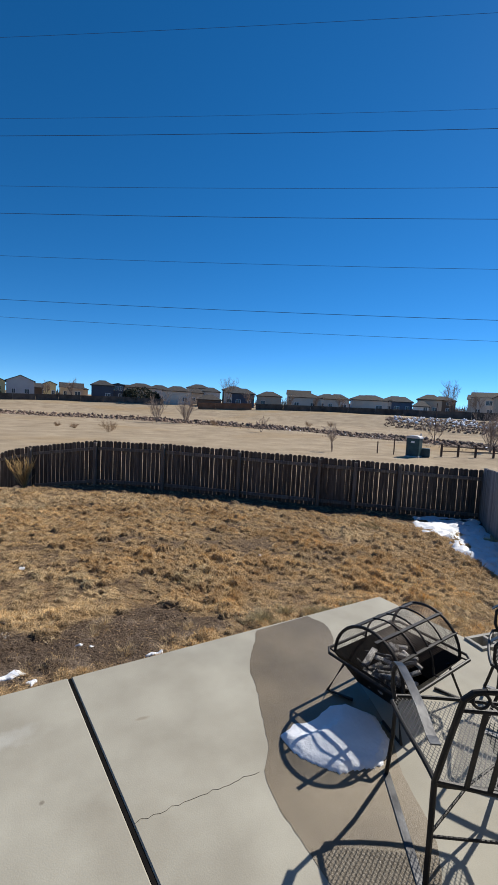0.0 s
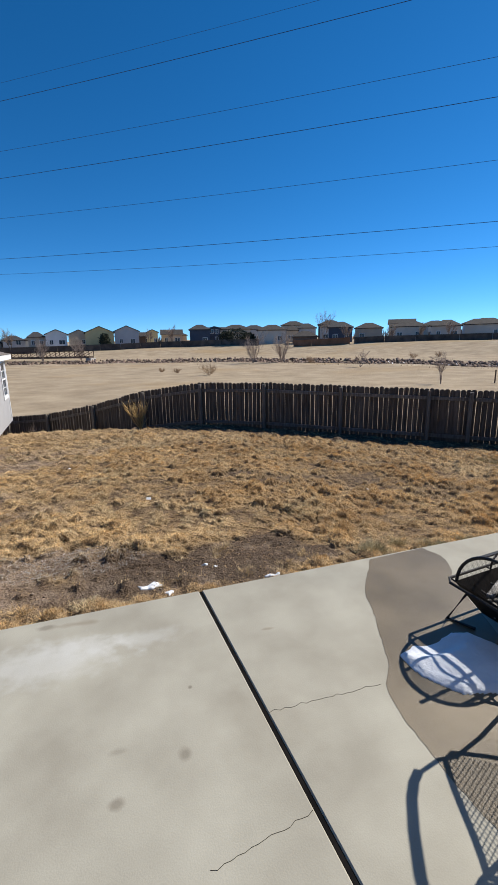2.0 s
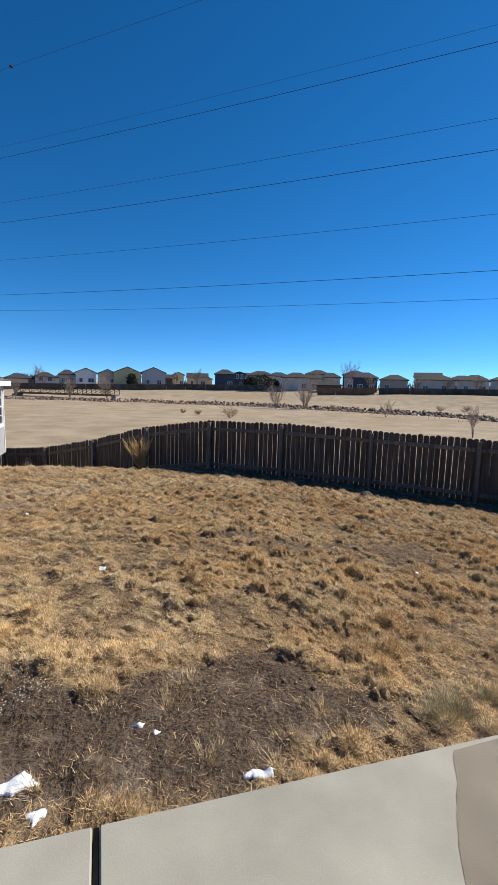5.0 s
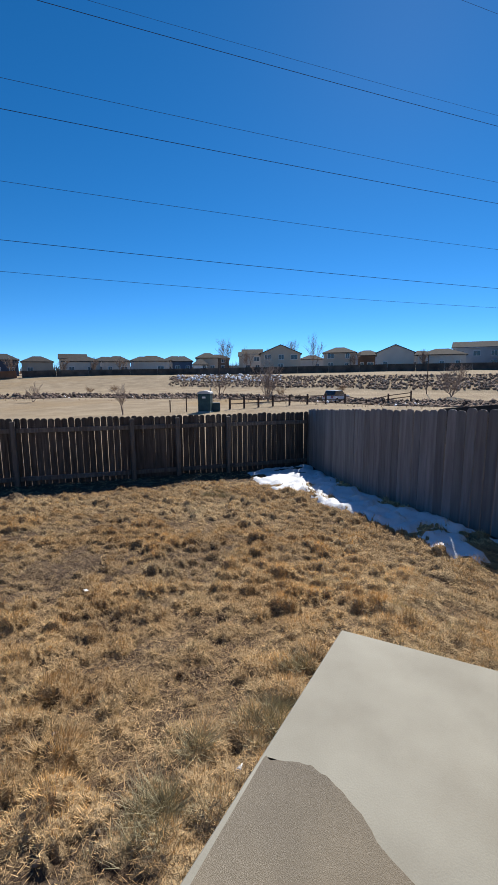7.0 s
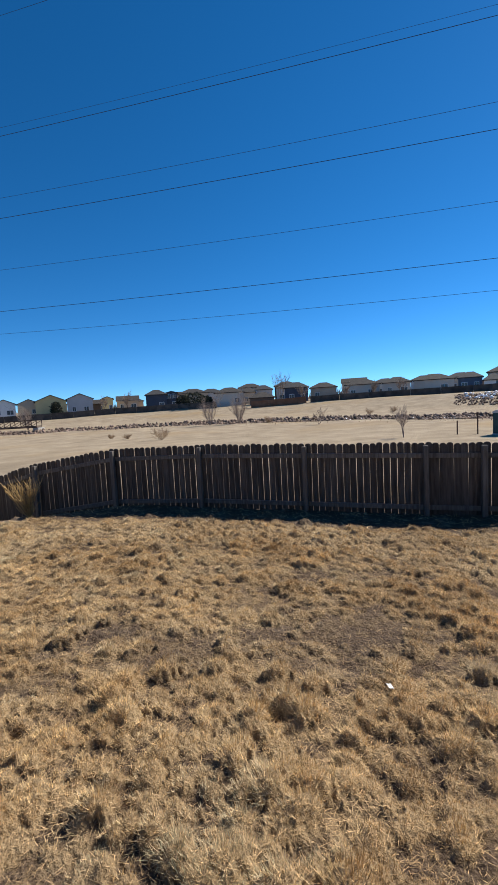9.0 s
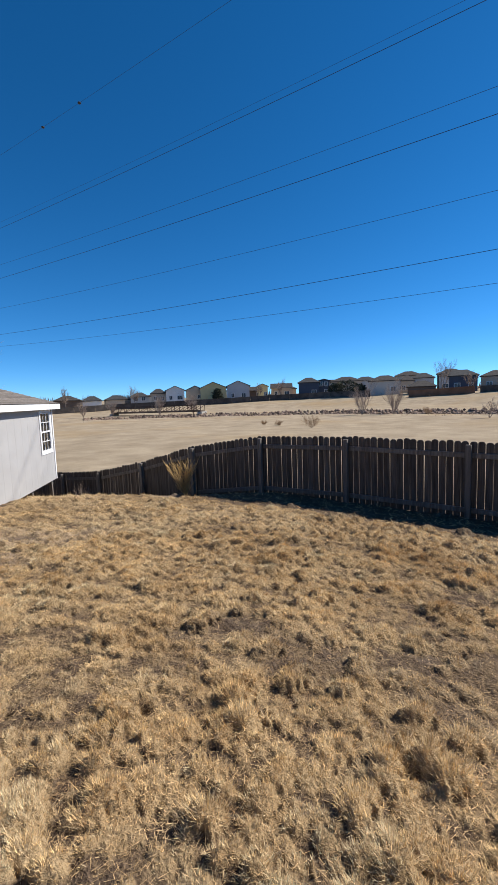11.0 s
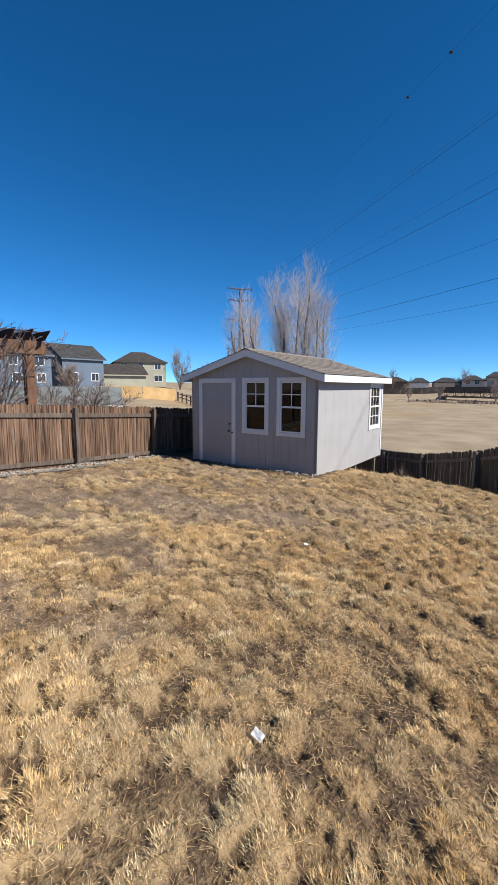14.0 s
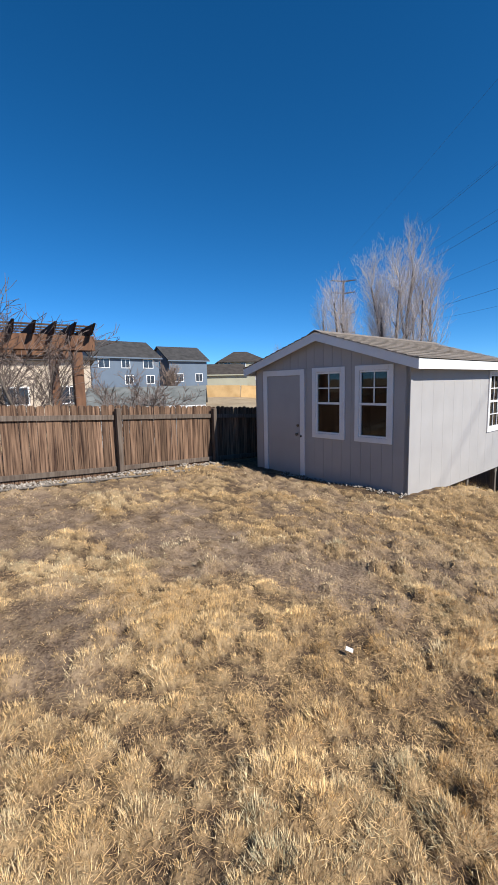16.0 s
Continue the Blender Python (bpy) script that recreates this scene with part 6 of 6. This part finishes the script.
part("eave_board", box(-2.9, -1.95, zt - 0.95, 2.9, -1.905, zt - 0.8), M_white, gs, "white eave board")


# ---- far line of bare trees behind the houses ----
rt = np.random.RandomState(31)
n = 5200
ta = np.repeat(rt.uniform(-96, 30, 130), 40) + rt.normal(0, 0.55, n)
tr = rt.uniform(182, 200, n)
tx, ty = -np.sin(np.radians(ta)) * tr, np.cos(np.radians(ta)) * tr
tz = ground_h(tx, ty)
hz = np.repeat(rt.uniform(2.2, 5.2, 130), 40) * rt.uniform(0.5, 1.0, n)
ww = rt.uniform(0.10, 0.34, n)
dx = rt.normal(0, 0.9, n)
px, py = np.cos(np.radians(ta)), np.sin(np.radians(ta))
V = np.stack([np.stack([tx - px * ww, ty - py * ww, tz], 1), np.stack([tx + px * ww, ty + py * ww, tz], 1), np.stack([tx + px * dx, ty + py * dx, tz + hz], 1)], 1).reshape(-1, 3)
tagged(new("far_trees", fast_mesh("far_trees", V, np.arange(len(V)).reshape(-1, 3), M_prairie_twig)), "distant bare brown trees between the houses", "trees", kind="stuff")


# ---- dry grass ----
def lawn_blades(seed, n, h0, h1, name, label, mask, blades, spread, width, material):
    rg = np.random.RandomState(seed)
    x, y = mask(rg, n)
    n = len(x)
    z = ground_h(x, y)
    tuft_h = rg.uniform(h0, h1, n) * (0.35 + 0.35 * vnoise(x * 1.7, y * 1.7, 7) + 1.3 * vnoise(x * 9.5, y * 9.5, 9) ** 1.6)
    lean0 = rg.uniform(0, math.tau, n)
    X, Y, Z = np.repeat(x, blades), np.repeat(y, blades), np.repeat(z, blades)
    N = n * blades
    a = rg.uniform(0, math.tau, N)
    s = np.abs(rg.normal(0, spread, N))
    X, Y = X + s * np.cos(a), Y + s * np.sin(a)
    h = np.repeat(tuft_h, blades) * rg.uniform(0.5, 1.15, N)
    out = np.clip(s / spread * 0.5 + rg.uniform(0, 0.7, N), 0, 1.5)
    dx, dy = np.cos(a) * out * h + np.cos(np.repeat(lean0, blades)) * 0.55 * h, np.sin(a) * out * h + np.sin(np.repeat(lean0, blades)) * 0.55 * h
    b = rg.uniform(0, math.tau, N)
    wx, wy = np.cos(b) * width, np.sin(b) * width
    V = np.stack([np.stack([X - wx, Y - wy, Z - 0.008], 1), np.stack([X + wx, Y + wy, Z - 0.008], 1), np.stack([X + dx, Y + dy, Z + h * 0.95], 1)], 1).reshape(-1, 3)
    F = np.arange(3 * N).reshape(-1, 3)
    ob = new(name, fast_mesh(name, V, F, material))
    return tagged(ob, label, "grass", kind="stuff")


M_grass = mat("straw_grass", (0.42, 0.255, 0.10), (0.95, 0.68, 0.345), 2.2, 0.8, 0, 30, rand=0.55, island=True, spec=0.2)
M_grass_pale = mat("bleached_grass", (0.66, 0.49, 0.275), (0.86, 0.69, 0.43), 1.5, 0.8, 0, 30, rand=0.3, island=True, spec=0.2)
M_grass_green = mat("grey_green_grass", (0.33, 0.29, 0.17), (0.52, 0.46, 0.30), 2, 0.85, 0, 30, rand=0.3, island=True, spec=0.2)


def spears(px, py, z, d, tilt, L, w0, rg, down=0.006):
    """Single pointed blades from arrays: place, heading, tilt from upright, length and half width."""
    b = d + math.pi / 2 + rg.normal(0, 0.5, len(px))
    wx, wy = np.cos(b) * w0, np.sin(b) * w0
    tip = np.stack([px + np.cos(d) * np.sin(tilt) * L, py + np.sin(d) * np.sin(tilt) * L, z + np.cos(tilt) * L], 1)
    return np.stack([np.stack([px - wx, py - wy, z - down], 1), np.stack([px + wx, py + wy, z - down], 1), tip], 1).reshape(-1, 3)


def lawn_ring(seed, inner, outer, count, width, thatch, label):
    """Blades growing out of the tufts' domes, thin and short between them, over flat thatch."""
    rg = np.random.RandomState(seed)

    def scatter(n):
        r = np.sqrt(rg.uniform(inner ** 2, outer ** 2, n))
        a = rg.uniform(0, math.tau, n)
        x, y = -1.2 + r * np.cos(a), 1.3 + r * np.sin(a)
        ok = in_yard(x, y)
        return x[ok], y[ok]

    x, y = scatter(count)
    h, ox, oy, q, own = tufts(x, y)
    on = own > 0
    ok = rg.rand(len(x)) < np.where(on, np.clip(0.55 + 12 * own, 0, 1), 0.14) * (0.06 + 0.94 * bare_soil(x, y))
    x, y, ox, oy, q, own, on = (v[ok] for v in (x, y, ox, oy, q, own, on))
    N = len(x)
    wind = math.tau * vnoise(x * 1.5, y * 1.5, 23)
    d = np.where(on, np.arctan2(oy, ox) + rg.normal(0, 0.6, N), rg.uniform(0, math.tau, N))
    d = np.where(rg.rand(N) < 0.25, wind + rg.normal(0, 0.5, N), d)
    tilt = np.where(on, np.clip(0.15 + 0.95 * q + rg.normal(0, 0.3, N), 0.03, 1.45), rg.uniform(0.9, 1.5, N))
    L = np.where(on, 0.012 + own * rg.uniform(0.15, 0.6, N), rg.uniform(0.01, 0.022, N)) * np.where(rg.rand(N) < 0.04, 1.6, 1.0)
    z = ground_h(x, y)
    cell = lattice(np.floor((x - ox) / 0.02).astype(np.int64), np.floor((y - oy) / 0.02).astype(np.int64), 29)
    tone = 0.30 * cell + 0.4 * vnoise(x * 1.15 + 7, y * 1.15, 31) + 0.3 * vnoise(x * 4 + 3, y * 4, 33) + rg.normal(0, 0.09, N)
    w = width * rg.uniform(0.7, 1.25, N)
    for lo, hi, material, name, lab in ((-9, 0.56, M_grass, "dry_grass", label), (0.56, 0.74, M_grass_pale, "bleached_tufts", "pale bleached tufts standing in the lawn"), (0.74, 9, M_grass_green, "grey_grass_tufts", "dull grey-green tufts scattered in the lawn")):
        k = (tone >= lo) & (tone < hi)
        V = spears(x[k], y[k], z[k], d[k], tilt[k], L[k], w[k], rg)
        tagged(new(name, fast_mesh(name, V, np.arange(len(V)).reshape(-1, 3), material)), lab, "grass", kind="stuff")
    # flat thatch between the tufts
    x, y = scatter(thatch)
    ok = rg.rand(len(x)) < (0.08 + 0.92 * bare_soil(x, y)) * (0.3 + 0.7 * ease(0.3, 0.6, vnoise(x * 2.3, y * 2.3, 3)))
    x, y = x[ok], y[ok]
    N = len(x)
    V = spears(x, y, ground_h(x, y) + rg.uniform(0.002, 0.007, N), rg.uniform(0, math.tau, N), rg.uniform(1.3, 1.6, N), rg.uniform(0.02, 0.06, N), width * rg.uniform(0.7, 1.2, N), rg, 0.0)
    tagged(new("thatch", fast_mesh("thatch", V, np.arange(len(V)).reshape(-1, 3), M_thatch)), "flat dead brown thatch lying between the tufts", "grass", kind="stuff")


M_thatch = mat("brown_thatch", (0.30, 0.18, 0.085), (0.74, 0.51, 0.26), 2.5, 0.85, 0, 30, rand=0.6, island=True, spec=0.2)
lawn_ring(1, 0, 4.6, 1250000, 0.0013, 330000, "short matted straw-coloured grass near the patio")
lawn_ring(2, 4.6, 7.6, 620000, 0.0020, 140000, "short matted straw-coloured lawn grass")
lawn_ring(3, 7.6, 14.0, 440000, 0.0032, 90000, "thin straw-coloured grass towards the fences")


# dead leaves and broken twigs in the shaded bed under the back fence
rb = np.random.RandomState(91)
way, off = rb.uniform(-3.5, 7.5, 1500), rb.uniform(0.12, 1.35, 1500)
bx_, by_ = 3.25 + 0.834 * (way - 2) - 0.552 * off, 7.24 - 0.552 * (way - 2) - 0.834 * off
V = spears(bx_, by_, ground_h(bx_, by_) + 0.006, rb.uniform(0, math.tau, 1500), rb.uniform(1.25, 1.6, 1500), rb.uniform(0.04, 0.16, 1500), rb.uniform(0.004, 0.011, 1500), rb, 0.0)
tagged(new("leaf_litter", fast_mesh("leaf_litter", V, np.arange(len(V)).reshape(-1, 3), M_thatch)), "dead leaves and broken twigs under the picket fence", "leaf litter", kind="stuff")


def spot_mask(spots, each, r):
    def go(g, n):
        xs, ys = [], []
        for x, y in spots:
            xs.append(x + g.normal(0, r, each))
            ys.append(y + g.normal(0, r, each))
        x, y = np.concatenate(xs), np.concatenate(ys)
        ok = in_yard(x, y)
        return x[ok], y[ok]
    return go


lawn_blades(5, 0, 0.045, 0.085, "grass_clumps", "taller grey-green grass clumps along the slab edge", spot_mask([(0.17, -0.49), (0.24, -0.42), (0.12, -0.42), (0.75, -0.46), (0.86, -0.5), (0.94, -0.46), (0.5, -0.3), (1.3, -0.4), (4.6, 3.05), (4.75, 3.2), (4.45, 3.25)], 16, 0.055), 30, 0.022, 0.0015, M_grass_green)
lawn_blades(6, 0, 0.028, 0.052, "grass_clumps", "tall straw tufts at the edge of the bare soil", spot_mask([(-1.62, -0.1), (-1.3, -0.12), (-1.2, 0.0), (-1.75, -0.6), (-1.1, -0.55), (-0.75, -0.5), (-0.5, -0.35), (-0.2, 0.05), (0.05, 0.2)], 7, 0.05), 34, 0.026, 0.0014, M_grass_pale)
lawn_blades(7, 0, 0.12, 0.28, "dry_weeds", "tall dry weeds under the raised back of the shed", lambda g, n: (lambda p: (p[0], p[1]))(np.array([(SH @ Vector((3.2 + g.uniform(-0.6, 0.25), g.uniform(2.3, 4.3), 0)))[:2] for _ in range(160)]).T), 14, 0.05, 0.002, M_grass)
